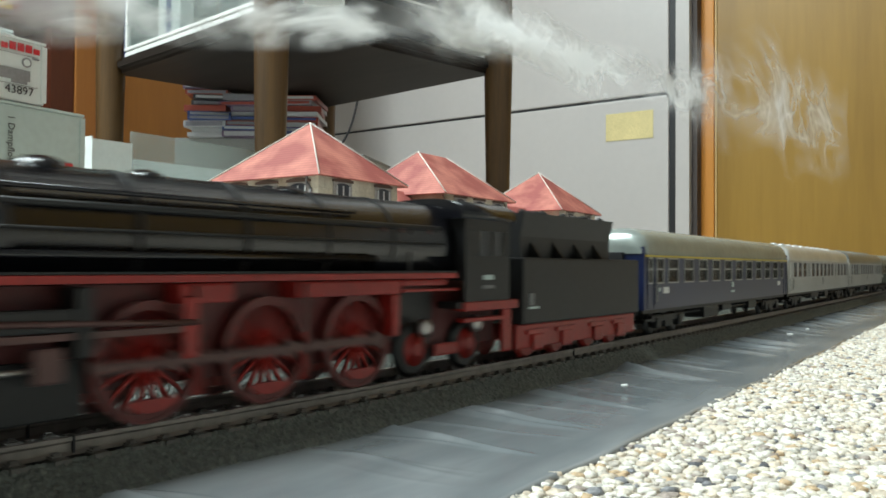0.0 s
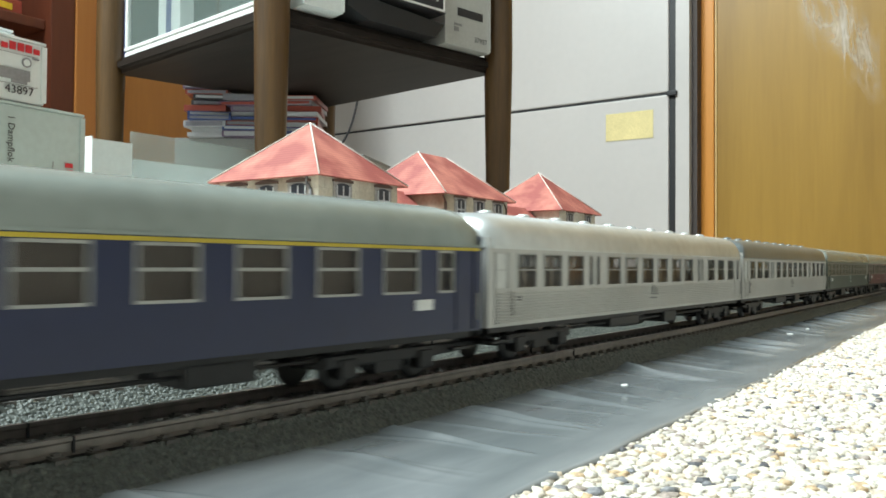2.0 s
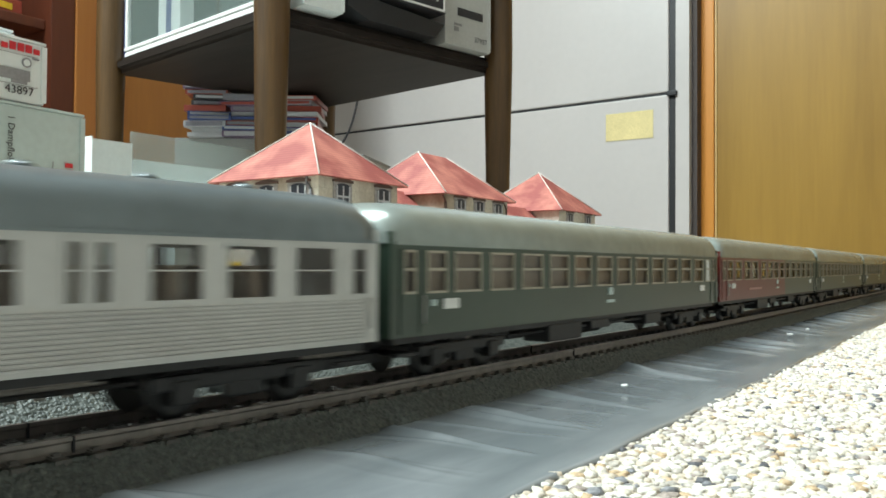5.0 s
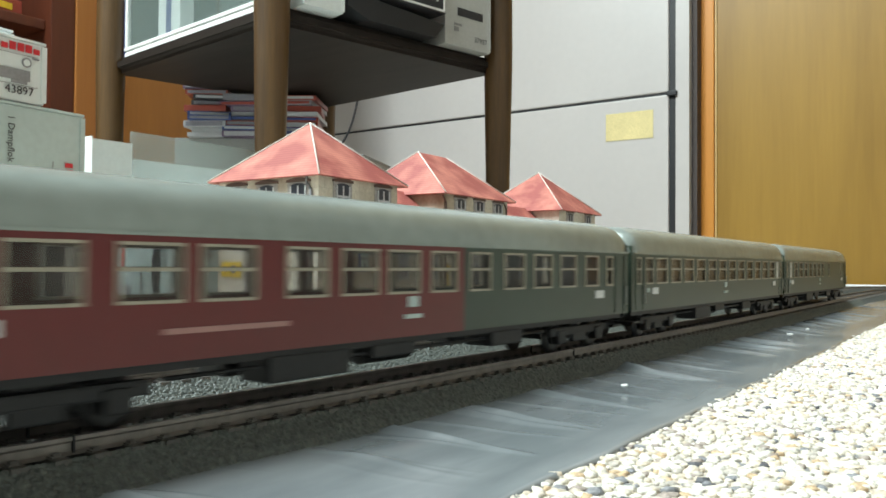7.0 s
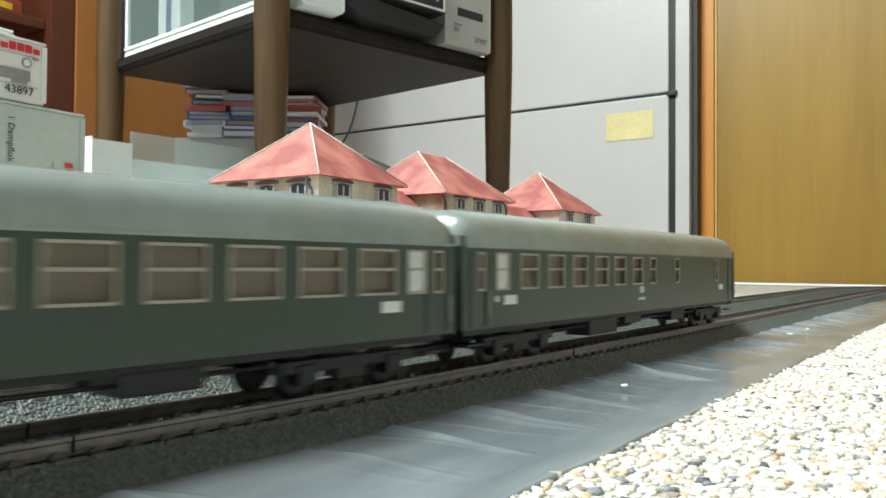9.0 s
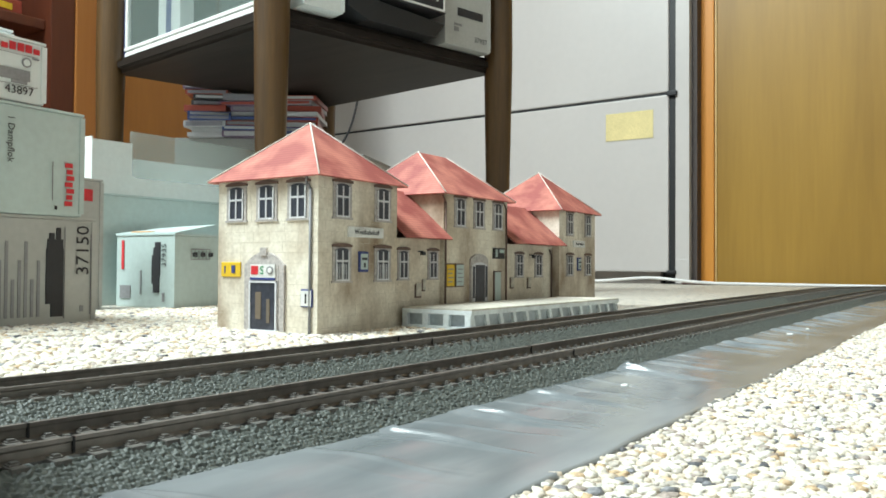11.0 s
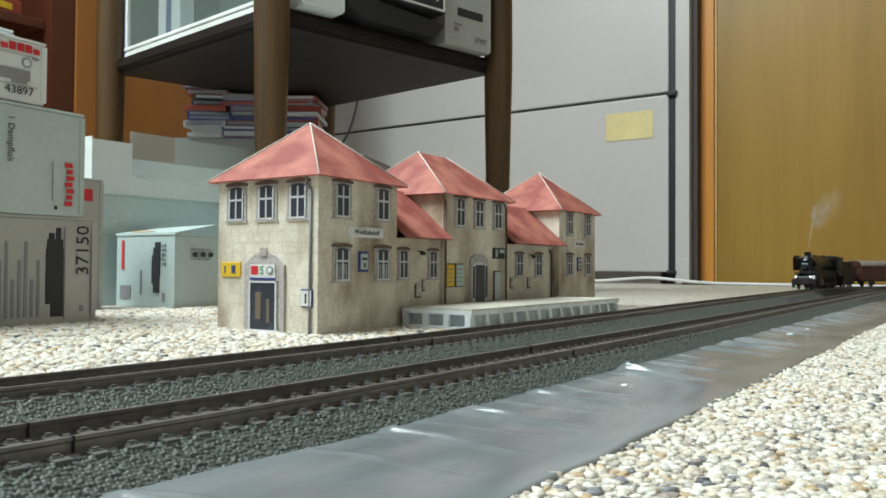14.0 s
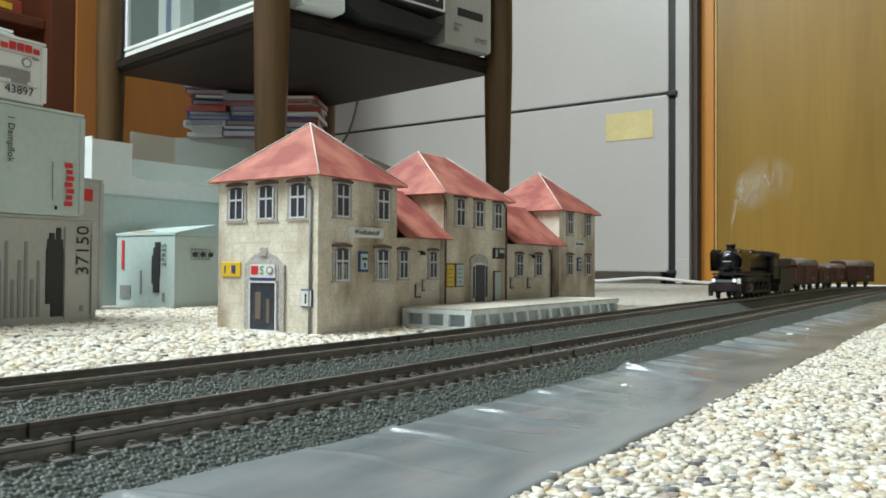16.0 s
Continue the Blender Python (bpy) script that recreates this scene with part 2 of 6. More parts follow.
M_ROOFGREY = mat("roof_grey", (0.32, 0.36, 0.335), 0.27, 0.3, grain=(200, 0.04), stain=(25, 0.06))
M_ROOFSILVER = mat("roof_silver", (0.72, 0.76, 0.765), 0.30, 0.60, grain=(200, 0.04), stain=(25, 0.06))
M_ROOFDARK = mat("roof_dark", (0.19, 0.22, 0.23), 0.28, 0.35, grain=(200, 0.04), stain=(25, 0.06))
M_UNDER = mat("underframe_black", (0.011, 0.011, 0.012), 0.55, grain=(400, 0.2))
M_GREYBOX = mat("underfloor_grey", (0.16, 0.165, 0.17), 0.5)
M_CREAM = mat("frame_cream", (0.43, 0.385, 0.30), 0.4)
M_ALU = mat("frame_alu", (0.42, 0.42, 0.40), 0.4, 0.4)
M_INTERIOR = mat("coach_interior", (0.56, 0.45, 0.34), 0.6)
M_STRIPE = mat("stripe_yellow", (0.60, 0.45, 0.04), 0.45)
M_FROST = mat("frosted_glass", (0.70, 0.71, 0.69), 0.45)
M_PANE = glass_mat("coach_pane", (0.10, 0.09, 0.08), 0.72)
M_BROWN = mat("wagon_brown", (0.085, 0.026, 0.018), 0.55, grain=(300, 0.12), stain=(40, 0.12))
M_WAGONROOF = mat("wagon_roof", (0.24, 0.205, 0.17), 0.55, stain=(40, 0.1))
M_CLEAR = glass_mat("clear_plastic", (0.50, 0.56, 0.53), 0.62, 0.12)
M_CASEPANE = glass_mat("case_pane", (0.22, 0.27, 0.25), 0.76, 0.12)
M_BAND = [mat("jewel_" + n, c, 0.35) for n, c in (("white", (.48, .48, .50)), ("red", (.32, .06, .04)), ("blue", (.05, .08, .24)), ("grey", (.25, .24, .27)), ("dark", (.05, .05, .06)), ("purple", (.18, .12, .2)))]


# ---- mesh helpers ----
def box(bm, x0, x1, y0, y1, z0, z1, bevel=0.0):
    v = [bm.verts.new(p) for p in ((x0, y0, z0), (x1, y0, z0), (x1, y1, z0), (x0, y1, z0), (x0, y0, z1), (x1, y0, z1), (x1, y1, z1), (x0, y1, z1))]
    f = [bm.faces.new([v[i] for i in q]) for q in ((3, 2, 1, 0), (4, 5, 6, 7), (0, 1, 5, 4), (1, 2, 6, 5), (2, 3, 7, 6), (3, 0, 4, 7))]
    if bevel:
        ed = list({e for q in f for e in q.edges})
        bmesh.ops.bevel(bm, geom=ed, offset=bevel, segments=2, affect="EDGES", profile=0.6)
    return bm


def tube(bm, a, b, r0, r1=None, seg=16, caps=True):
    """A round bar from a to b."""
    r1 = r0 if r1 is None else r1
    a, b = Vector(a), Vector(b)
    d = (b - a).normalized()
    s = d.orthogonal().normalized()
    t = d.cross(s)
    rings = []
    for p, r in ((a, r0), (b, r1)):
        rings.append([bm.verts.new(p + r * (math.cos(k * math.tau / seg) * s + math.sin(k * math.tau / seg) * t)) for k in range(seg)])
    for k in range(seg):
        f = bm.faces.new((rings[0][k], rings[0][(k + 1) % seg], rings[1][(k + 1) % seg], rings[1][k]))
        f.smooth = True
    if caps:
        bm.faces.new(rings[0][::-1])
        bm.faces.new(rings[1])
    return bm


def lathe(bm, origin, axis, prof, seg=24):
    """A turned body: prof is a list of (along the axis, radius)."""
    o, d = Vector(origin), Vector(axis).normalized()
    s = d.orthogonal().normalized()
    t = d.cross(s)
    rings = [[bm.verts.new(o + d * h + r * (math.cos(k * math.tau / seg) * s + math.sin(k * math.tau / seg) * t)) for k in range(seg)] for h, r in prof]
    for i in range(len(rings) - 1):
        for k in range(seg):
            f = bm.faces.new((rings[i][k], rings[i][(k + 1) % seg], rings[i + 1][(k + 1) % seg], rings[i + 1][k]))
            f.smooth = True
    bm.faces.new(rings[0][::-1])
    bm.faces.new(rings[-1])
    return bm


def prism(bm, outline, y0, y1, smooth=False):
    """An outline in x and z drawn out from y0 to y1."""
    a = [bm.verts.new((x, y0, z)) for x, z in outline]
    b = [bm.verts.new((x, y1, z)) for x, z in outline]
    n = len(outline)
    for k in range(n):
        f = bm.faces.new((a[k], a[(k + 1) % n], b[(k + 1) % n], b[k]))
        f.smooth = smooth
    bm.faces.new(a[::-1])
    bm.faces.new(b)
    return bm


def poly(bm, pts, thick):
    """A flat plate of that thickness under a polygon of points."""
    pts = [Vector(p) for p in pts]
    n = (pts[1] - pts[0]).cross(pts[2] - pts[0]).normalized() * thick
    a = [bm.verts.new(p) for p in pts]
    b = [bm.verts.new(p - n) for p in pts]
    k = len(pts)
    bm.faces.new(a)
    bm.faces.new(b[::-1])
    for i in range(k):
        bm.faces.new((a[i], b[i], b[(i + 1) % k], a[(i + 1) % k]))
    return bm


def B():
    return bmesh.new()


def mesh_of(name, bm, material):
    bmesh.ops.recalc_face_normals(bm, faces=bm.faces)
    me = bpy.data.meshes.new(name)
    bm.to_mesh(me)
    bm.free()
    me.materials.append(material)
    return me


def part(name, bm, material, parent=None, label=""):
    ob = new(name, mesh_of(name, bm, material))
    if parent is not None:
        ob.parent = parent
    if label:
        ob["label"] = label
    return ob


def share(name, me, parent, at=(0, 0, 0), m=None):
    ob = new(name, me)
    ob.parent = parent
    ob.matrix_local = m if m is not None else Matrix.Translation(at)
    return ob


def thing(name, m=None, label="", category="", group="", kind=""):
    ob = new(name)
    ob.empty_display_size = 0.02
    if m is not None:
        ob.matrix_basis = m
    return tagged(ob, label, category, group, kind)


def words(name, text, size, material, parent, m, label=""):
    """Raised lettering in the built-in font, as a mesh."""
    c = bpy.data.curves.new(name, "FONT")
    c.body, c.size, c.align_x, c.align_y, c.extrude, c.resolution_u = text, size, "CENTER", "CENTER", 0.00008, 2
    tmp = bpy.data.objects.new(name, c)
    scene.collection.objects.link(tmp)
    bpy.context.view_layer.update()
    me = bpy.data.meshes.new_from_object(tmp.evaluated_get(bpy.context.evaluated_depsgraph_get()))
    bpy.data.objects.remove(tmp)
    me.materials.clear()
    me.materials.append(material)
    ob = new(name, me)
    ob.parent = parent
    ob.matrix_local = m
    if label:
        ob["label"] = label
    return ob


# ---- the two lines of track ----
def line_of(knots, arc_r, arc_turn, tail):
    """A path through knots (x, y), then an arc to the right and a straight tail: points, arc lengths."""
    k = np.array(knots, float)
    pts = []
    for i in range(len(k) - 1):
        p0, p1, p2, p3 = k[max(i - 1, 0)], k[i], k[i + 1], k[min(i + 2, len(k) - 1)]
        h = p2[1] - p1[1]
        m1 = (p2[0] - p0[0]) / (p2[1] - p0[1])
        m2 = (p3[0] - p1[0]) / (p3[1] - p1[1])
        for u in np.arange(0, 1, 0.01 if h < 1 else 0.004):
            x = (2 * u**3 - 3 * u**2 + 1) * p1[0] + (u**3 - 2 * u**2 + u) * h * m1 + (3 * u**2 - 2 * u**3) * p2[0] + (u**3 - u**2) * h * m2
            pts.append((x, p1[1] + u * h))
    e = k[-1]
    a0 = math.atan2(k[-1][0] - k[-2][0], k[-1][1] - k[-2][1])
    c = e + arc_r * np.array((math.cos(a0), -math.sin(a0)))
    for u in np.linspace(0, radians(arc_turn), 120):
        pts.append(tuple(c + arc_r * np.array((-math.cos(a0 + u), math.sin(a0 + u)))))
    a1 = a0 + radians(arc_turn)
    q = np.array(pts[-1])
    for u in np.linspace(0.02, tail, 80):
        pts.append(tuple(q + u * np.array((math.sin(a1), math.cos(a1)))))
    p = np.array(pts)
    s = np.concatenate(([0], np.cumsum(np.hypot(*np.diff(p, axis=0).T))))
    s -= np.interp(0.0, p[:len(p) // 3, 1], s[:len(p) // 3]) if p[len(p) // 3, 1] > 0 else s[np.argmin(np.hypot(p[:, 1], p[:, 0] + 0.17))]
    return p, s


NEAR = line_of([(-.262, -3.8), (-.178, -1), (-.157, -.3), (-.1467, 0), (-.1404, .12), (-.1391, .22), (-.1386, .4), (-.1395, .6), (-.1409, .8), (-.1430, 1.1), (-.1436, 1.2)], 0.38, 178, 1.6)
FAR = line_of([(-.326, -3.8), (-.242, -1), (-.221, -.3), (-.211, 0), (-.206, .12), (-.2042, .22), (-.2055, .35), (-.209, .5), (-.2125, .66), (-.2165, .85), (-.2232, 1.27)], 0.444, 178, 2.6)
RAIL_TOP = 0.0103


def on_line(line, s):
    """The place and the direction at s metres along a line."""
    p, ss = line
    a = np.array((np.interp(s - .003, ss, p[:, 0]), np.interp(s - .003, ss, p[:, 1])))
    b = np.array((np.interp(s + .003, ss, p[:, 0]), np.interp(s + .003, ss, p[:, 1])))
    d = (b - a) / np.hypot(*(b - a))
    return (a + b) / 2, d


def sweep(bm, line, s0, s1, step, outline, closed=True):
    """An outline (offset to the right, height) drawn along a line."""
    rows = []
    for s in np.arange(s0, s1 + step * 0.5, step):
        p, d = on_line(line, s)
        rows.append([bm.verts.new((p[0] + d[1] * o, p[1] - d[0] * o, z)) for o, z in outline])
    n = len(outline)
    for a, b in zip(rows, rows[1:]):
        for k in range(n if closed else n - 1):
            bm.faces.new((a[k], a[(k + 1) % n], b[(k + 1) % n], b[k]))
    if closed:
        bm.faces.new(rows[0][::-1])
        bm.faces.new(rows[-1])
    return bm


def grid_mesh(name, P, material, smooth=True):
    """A sheet from an array of points, rows by columns."""
    r, c = P.shape[:2]
    i = np.arange(r * c).reshape(r, c)
    f = np.stack((i[:-1, :-1], i[:-1, 1:], i[1:, 1:], i[1:, :-1]), -1).reshape(-1, 4)
    me = bpy.data.meshes.new(name)
    me.from_pydata(P.reshape(-1, 3).tolist(), [], f.tolist())
    me.materials.append(material)
    if smooth:
        me.polygons.foreach_set("use_smooth", np.ones(len(me.polygons), bool))
    me.update()
    return me


def cobble(u, v, cell, rng_seed):
    """Height of closely packed round lumps at (u, v), both arrays in metres."""
    rng = np.random.RandomState(rng_seed)
    jx, jy, jh = rng.rand(97, 89), rng.rand(97, 89), rng.rand(97, 89)
    cu, cv = np.floor(u / cell).astype(int), np.floor(v / cell).astype(int)
    best = np.full(u.shape, 9.0)
    hh = np.zeros(u.shape)
    for du in (-1, 0, 1):
        for dv in (-1, 0, 1):
            a, b = (cu + du) % 97, (cv + dv) % 89
            d = np.hypot((cu + du + 0.2 + 0.6 * jx[a, b]) - u / cell, (cv + dv + 0.2 + 0.6 * jy[a, b]) - v / cell)
            m = d < best
            best = np.where(m, d, best)
            hh = np.where(m, jh[a, b], hh)
    return np.clip(1 - (best / 0.72) ** 2, 0, 1) ** 0.6 * (0.55 + 0.45 * hh)


def track(line, label, lumps):
    t = thing("track", label=label, category="model track", group="parallel model railway tracks")
    base = [(-.0200, .0004), (-.0130, .0064), (-.0124, .0056), (.0124, .0056), (.0130, .0064), (.0200, .0004)]
    lo, hi = line[1][0] + .05, line[1][-1] - .05
    part("roadbed", sweep(B(), line, lo, hi, .02, base), M_BED, t)
    # lumpy slopes on the stretch that lies nearest
    for side, (s0, s1) in lumps:
        ss = np.arange(s0, s1, .00024)
        ww = np.linspace(0, 1, 48)
        P = np.zeros((len(ss), len(ww), 3))
        pd = [on_line(line, s) for s in ss]
        px = np.array([q[0] for q in pd])
        dd = np.array([q[1] for q in pd])
        U, V = np.meshgrid(ss, ww * .0105, indexing="ij")
        h = cobble(U, V, .00082, 5) * .00085
        off = side * (.0204 - .0080 * ww)
        for j in range(len(ww)):
            o = off[j] + side * h[:, j] * .6
            P[:, j, 0] = px[:, 0] + dd[:, 1] * o
            P[:, j, 1] = px[:, 1] - dd[:, 0] * o
            P[:, j, 2] = .0002 + .0068 * ww[j] + h[:, j] * .75
        if side > 0:
            P = P[:, ::-1]
        ob = new("ballast", grid_mesh("ballast", P, M_BALLAST))
        ob.parent = t
        tagged(ob, "moulded dark grey-green ballast lumps", kind="stuff")
    # rails: foot, web, head
    rail = [(-.0011, .0072), (.0011, .0072), (.0004, .0078), (.0004, .0092), (.0007, .0096), (.0007, .0103), (-.0007, .0103), (-.0007, .0096), (-.0004, .0092), (-.0004, .0078)]
    for c in (-.0089, .0089):
        part("rail", sweep(B(), line, lo, hi, .02, [(c + o, z) for o, z in rail]), M_RAIL, t)
    # sleepers, each with its four rail chairs
    bm = B()
    box(bm, -.0135, .0135, -.00145, .00145, .0050, .00745, .0002)
    for c in (-.0089, .0089):
        for k in (-1, 1):
            box(bm, c + k * .0016 - .0007, c + k * .0016 + .0007, -.0007, .0007, .0074, .0081, .0002)
        box(bm, c - .0026, c + .0026, -.0011, .0011, .0074, .0077, .0001)
    box(bm, -.0006, .0006, -.0005, .0005, .0074, .0088)
    me = mesh_of("sleeper", bm, M_SLEEPER)
    s = -.1
    n = 0
    while n < 240:
        p, d = on_line(line, s)
        share("sleeper", me, t, m=pose(p[0], p[1], 0, 0, 0, -math.degrees(math.atan2(d[0], d[1]))))
        s += .0069
        n += 1
    # clips at the joints between the pieces
    me = mesh_of("rail_joint", box(B(), -.0009, .0009, -.0002, .0002, .0075, .0104), M_BLACK)
    for s in (.076, .2643):
        for c in (-.0089, .0089):
            p, d = on_line(line, s)
            share("rail_joint", me, t, (p[0] + d[1] * c, p[1] - d[0] * c, 0))
    return t


# ---- the room ----
def room():
    bm = B()
    box(bm, -3.0, 2.6, -4.2, 2.6, -.05, 0)
    tagged(part("floor", bm, M_FLOOR), "cream floor of fine bonded marble chips", kind="structure")
    for n, (x0, x1, y0, y1) in dict(wall_north=(-3.1, 2.7, 2.6, 2.7), wall_south=(-3.1, 2.7, -4.3, -4.2), wall_west=(-3.1, -3.0, -4.2, 2.6), wall_east=(2.6, 2.7, -4.2, 2.6)).items():
        tagged(part(n, box(B(), x0, x1, y0, y1, 0, 2.5), M_WALL), "plain off-white plastered wall", kind="structure")
    tagged(part("ceiling", box(B(), -3.1, 2.7, -4.3, 2.7, 2.5, 2.6), M_WALL), "plain off-white ceiling", kind="structure")


def chips(name, x0, x1, y0, y1, cell, inside, label, seed):
    """Marble chips strewn one beside another, as real small stones."""
    rng = np.random.RandomState(seed)
    gx, gy = np.meshgrid(np.arange(x0, x1, cell), np.arange(y0, y1, cell), indexing="ij")
    x = (gx + rng.uniform(-.45, .45, gx.shape) * cell).ravel()
    y = (gy + rng.uniform(-.45, .45, gx.shape) * cell).ravel()
    keep = inside(x, y)
    x, y = x[keep], y[keep]
    n = len(x)
    ph = (1 + 5**.5) / 2
    V = np.array([(-1, ph, 0), (1, ph, 0), (-1, -ph, 0), (1, -ph, 0), (0, -1, ph), (0, 1, ph), (0, -1, -ph), (0, 1, -ph), (ph, 0, -1), (ph, 0, 1), (-ph, 0, -1), (-ph, 0, 1)]) / 1.9
    F = np.array([(0, 11, 5), (0, 5, 1), (0, 1, 7), (0, 7, 10), (0, 10, 11), (1, 5, 9), (5, 11, 4), (11, 10, 2), (10, 7, 6), (7, 1, 8), (3, 9, 4), (3, 4, 2), (3, 2, 6), (3, 6, 8), (3, 8, 9), (4, 9, 5), (2, 4, 11), (6, 2, 10), (8, 6, 7), (9, 8, 1)])
    r = cell * rng.uniform(.5, .85, (n, 1, 1))
    sx = rng.uniform(.7, 1.35, (n, 1, 3))
    sx[:, :, 2] *= .5
    P = V[None] * r * sx * rng.uniform(.68, 1.2, (n, 12, 1))
    a = rng.uniform(0, math.tau, n)
    ca, sa = np.cos(a)[:, None], np.sin(a)[:, None]
    Q = np.stack((P[:, :, 0] * ca - P[:, :, 1] * sa + x[:, None], P[:, :, 0] * sa + P[:, :, 1] * ca + y[:, None], P[:, :, 2] + cell * .05), -1)
    faces = (F[None] + 12 * np.arange(n)[:, None, None]).reshape(-1, 3)
    me = bpy.data.meshes.new(name)
    me.from_pydata(Q.reshape(-1, 3).tolist(), [], faces.tolist())
    me.materials.append(M_CHIP)
    me.polygons.foreach_set("use_smooth", np.ones(len(me.polygons), bool))
    me.update()
    tagged(new(name, me), label, "gravel", kind="stuff")


def sheet_edge(y):
    return -.0692 - .002 * np.clip(y - .15, 0, .4) / .4 + .0003 * np.sin(y * 47) + .0003 * np.sin(y * 131)


def plastic_sheet():
    """A thin, wrinkled sheet of clear-grey plastic beside the near track."""
    ys = np.concatenate((np.arange(.03, .55, .0004), np.arange(.55, .9, .0008), np.arange(.9, 1.32, .01)))
    ws = np.linspace(0, 1, 60)
    P = np.zeros((len(ys), len(ws), 3))
    for i, y in enumerate(ys):
        p, d = on_line(NEAR, y)
        left = p[0] + .0182 + max(0, y - 1.0) * .1
        right = max(sheet_edge(y), left + .01) + max(0, y - .7) * .05
        for j, w in enumerate(ws):
            x = left + (right - left) * w
            z = .0018 - .0009 * w + .0004 * noise.noise((x * 25, y * 9, 0)) + .0005 * noise.noise((x * 60, y * 26, 3))
            # creases fan out from the track side, sharp at their crests
            lean = y - (x + .12) * (.42 - y * 1.9)
            g = max(0.0, 0.55 + 1.2 * noise.noise((x * 7, y * 23, 2)))
            e = min(1.0, w * 12) * max(0, 1 - w * 1.25)
            for freq, high, sharp, drift in ((185, .0020, 40, 1.5), (118, .0017, 70, 2.2), (330, .0005, 24, 3.0)):
                z += high * max(0, math.sin(lean * freq + drift * noise.noise((x * 9, y * 10, freq)))) ** sharp * e * g
            P[i, j] = (x, y, z if 0 < j < len(ws) - 1 else (.0020 if j == 0 else .0004))
    ob = new("plastic_sheet", grid_mesh("plastic_sheet", P, M_SHEET))
    md = ob.modifiers.new("thick", "SOLIDIFY")
    md.thickness = .0004
    tagged(ob, "wrinkled dull grey plastic sheet laid along the track", "plastic sheet")
    # a white crumb and its like, lying on the sheet
    for x, y, w in ((-.0975, .2350, .0022), (-.0985, .4720, .0034), (-.0985, .52, .0018)):
        bm = B()
        bmesh.ops.create_icosphere(bm, subdivisions=2, radius=1)
        for v in bm.verts:
            v.co = Vector((v.co.x * w * .55, v.co.y * w * .5, v.co.z * .0006)) * (1 + .25 * noise.noise(v.co * 2))
        o = part("paper_scrap", bm, M_WHITE)
        o.location = (x, y, .0034)
        tagged(o, "small white scrap lying on plastic sheet", "scrap", "scraps on the sheet")


M_PLINTH = mat("plinth_grey", (0.30, 0.27, 0.25), 0.6)


def fridge():
    """White two-door appliance, its doors facing the tracks."""
    f = thing("refrigerator", pose(-.618, 1.80, 0), "white enamel refrigerator with two doors and black gasket", "refrigerator")
    w = 1.25
    part("body", box(B(), -w, 0, .045, .62, .03, 1.5, .006), M_ENAMEL, f)
    part("plinth", box(B(), -w + .02, -.052, .03, .6, 0, .0275), M_PLINTH, f)
    part("gasket", box(B(), -w + .004, -.0075, .006, .044, .03, 1.49), M_BLACK, f)
    part("side_panel", box(B(), -.0070, .0252, .004, .044, .002, 1.5, .001), M_ENAMEL, f)
    part("strip_foot", box(B(), -.0066, .0256, .0028, .0045, .002, .058, .0006), M_ENAMEL, f, "short lower piece of the side strip")
    part("lower_door", box(B(), -w, -.022, 0, .03, .028, .444, .004), M_ENAMEL, f)
    part("upper_door", box(B(), -w, -.022, 0, .03, .450, 1.48, .004), M_ENAMEL, f)
    part("hinge", box(B(), -.026, -.002, -.004, .003, .440, .452, .002), M_BLACK, f, "black hinge")
    part("hinge", box(B(), -.026, -.004, -.004, .003, .024, .032, .002), M_BLACK, f, "black hinge")
    part("foot", box(B(), -.05, -.012, .046, .07, 0, .0275), M_BLACK, f)
    l = part("label", box(B(), -.178, -.059, -.0016, 0, .346, .412, .0006), mat("label_yellow", (.70, .58, .28), .5), f, "pale yellow blank sticker")
    part("frame", box(B(), -.1795, -.0575, -.0009, .0005, .3445, .4135), mat("label_rim", (.55, .50, .40), .5), l)
    part("seam_strip", box(B(), -w, -.022, .004, .028, .443, .451), M_BLACK, f)


def door():
    d = tagged(thing("door_1"), "honey-coloured veneered wooden door, closed", kind="structure")
    part("door_leaf", box(B(), -.550, .65, 1.862, 1.90, .004, 2.03), M_DOORWOOD, d)
    part("door_frame", box(B(), -.585, -.551, 1.852, 1.92, 0, 2.08, .002), M_DOORFRAME, d, "orange wooden door frame")
    part("edge_strip", box(B(), -.5505, -.5465, 1.8585, 1.8615, .004, 2.03), mat("edge_pale", (.60, .40, .16), .45), d, "pale edge strip of the leaf")
    part("door_frame", box(B(), .651, .70, 1.852, 1.92, 0, 2.08, .002), M_DOORFRAME, d)
    part("lintel", box(B(), -.585, .70, 1.852, 1.92, 2.081, 2.15), M_DOORFRAME, d)
    tagged(part("wall_door", box(B(), .70, 2.6, 1.87, 1.97, 0, 2.5), M_WALL), "plain off-white plastered wall", kind="structure")
    # no such panel: a dark strip painted as the shadow between appliance and frame
    tagged(part("gap_shade_strip", box(B(), -.5922, -.5800, 1.822, 1.8505, 0, 2.3), M_SHADE_AND_HINGE), "dark strip standing in for the shaded gap beside the door", kind="structure")


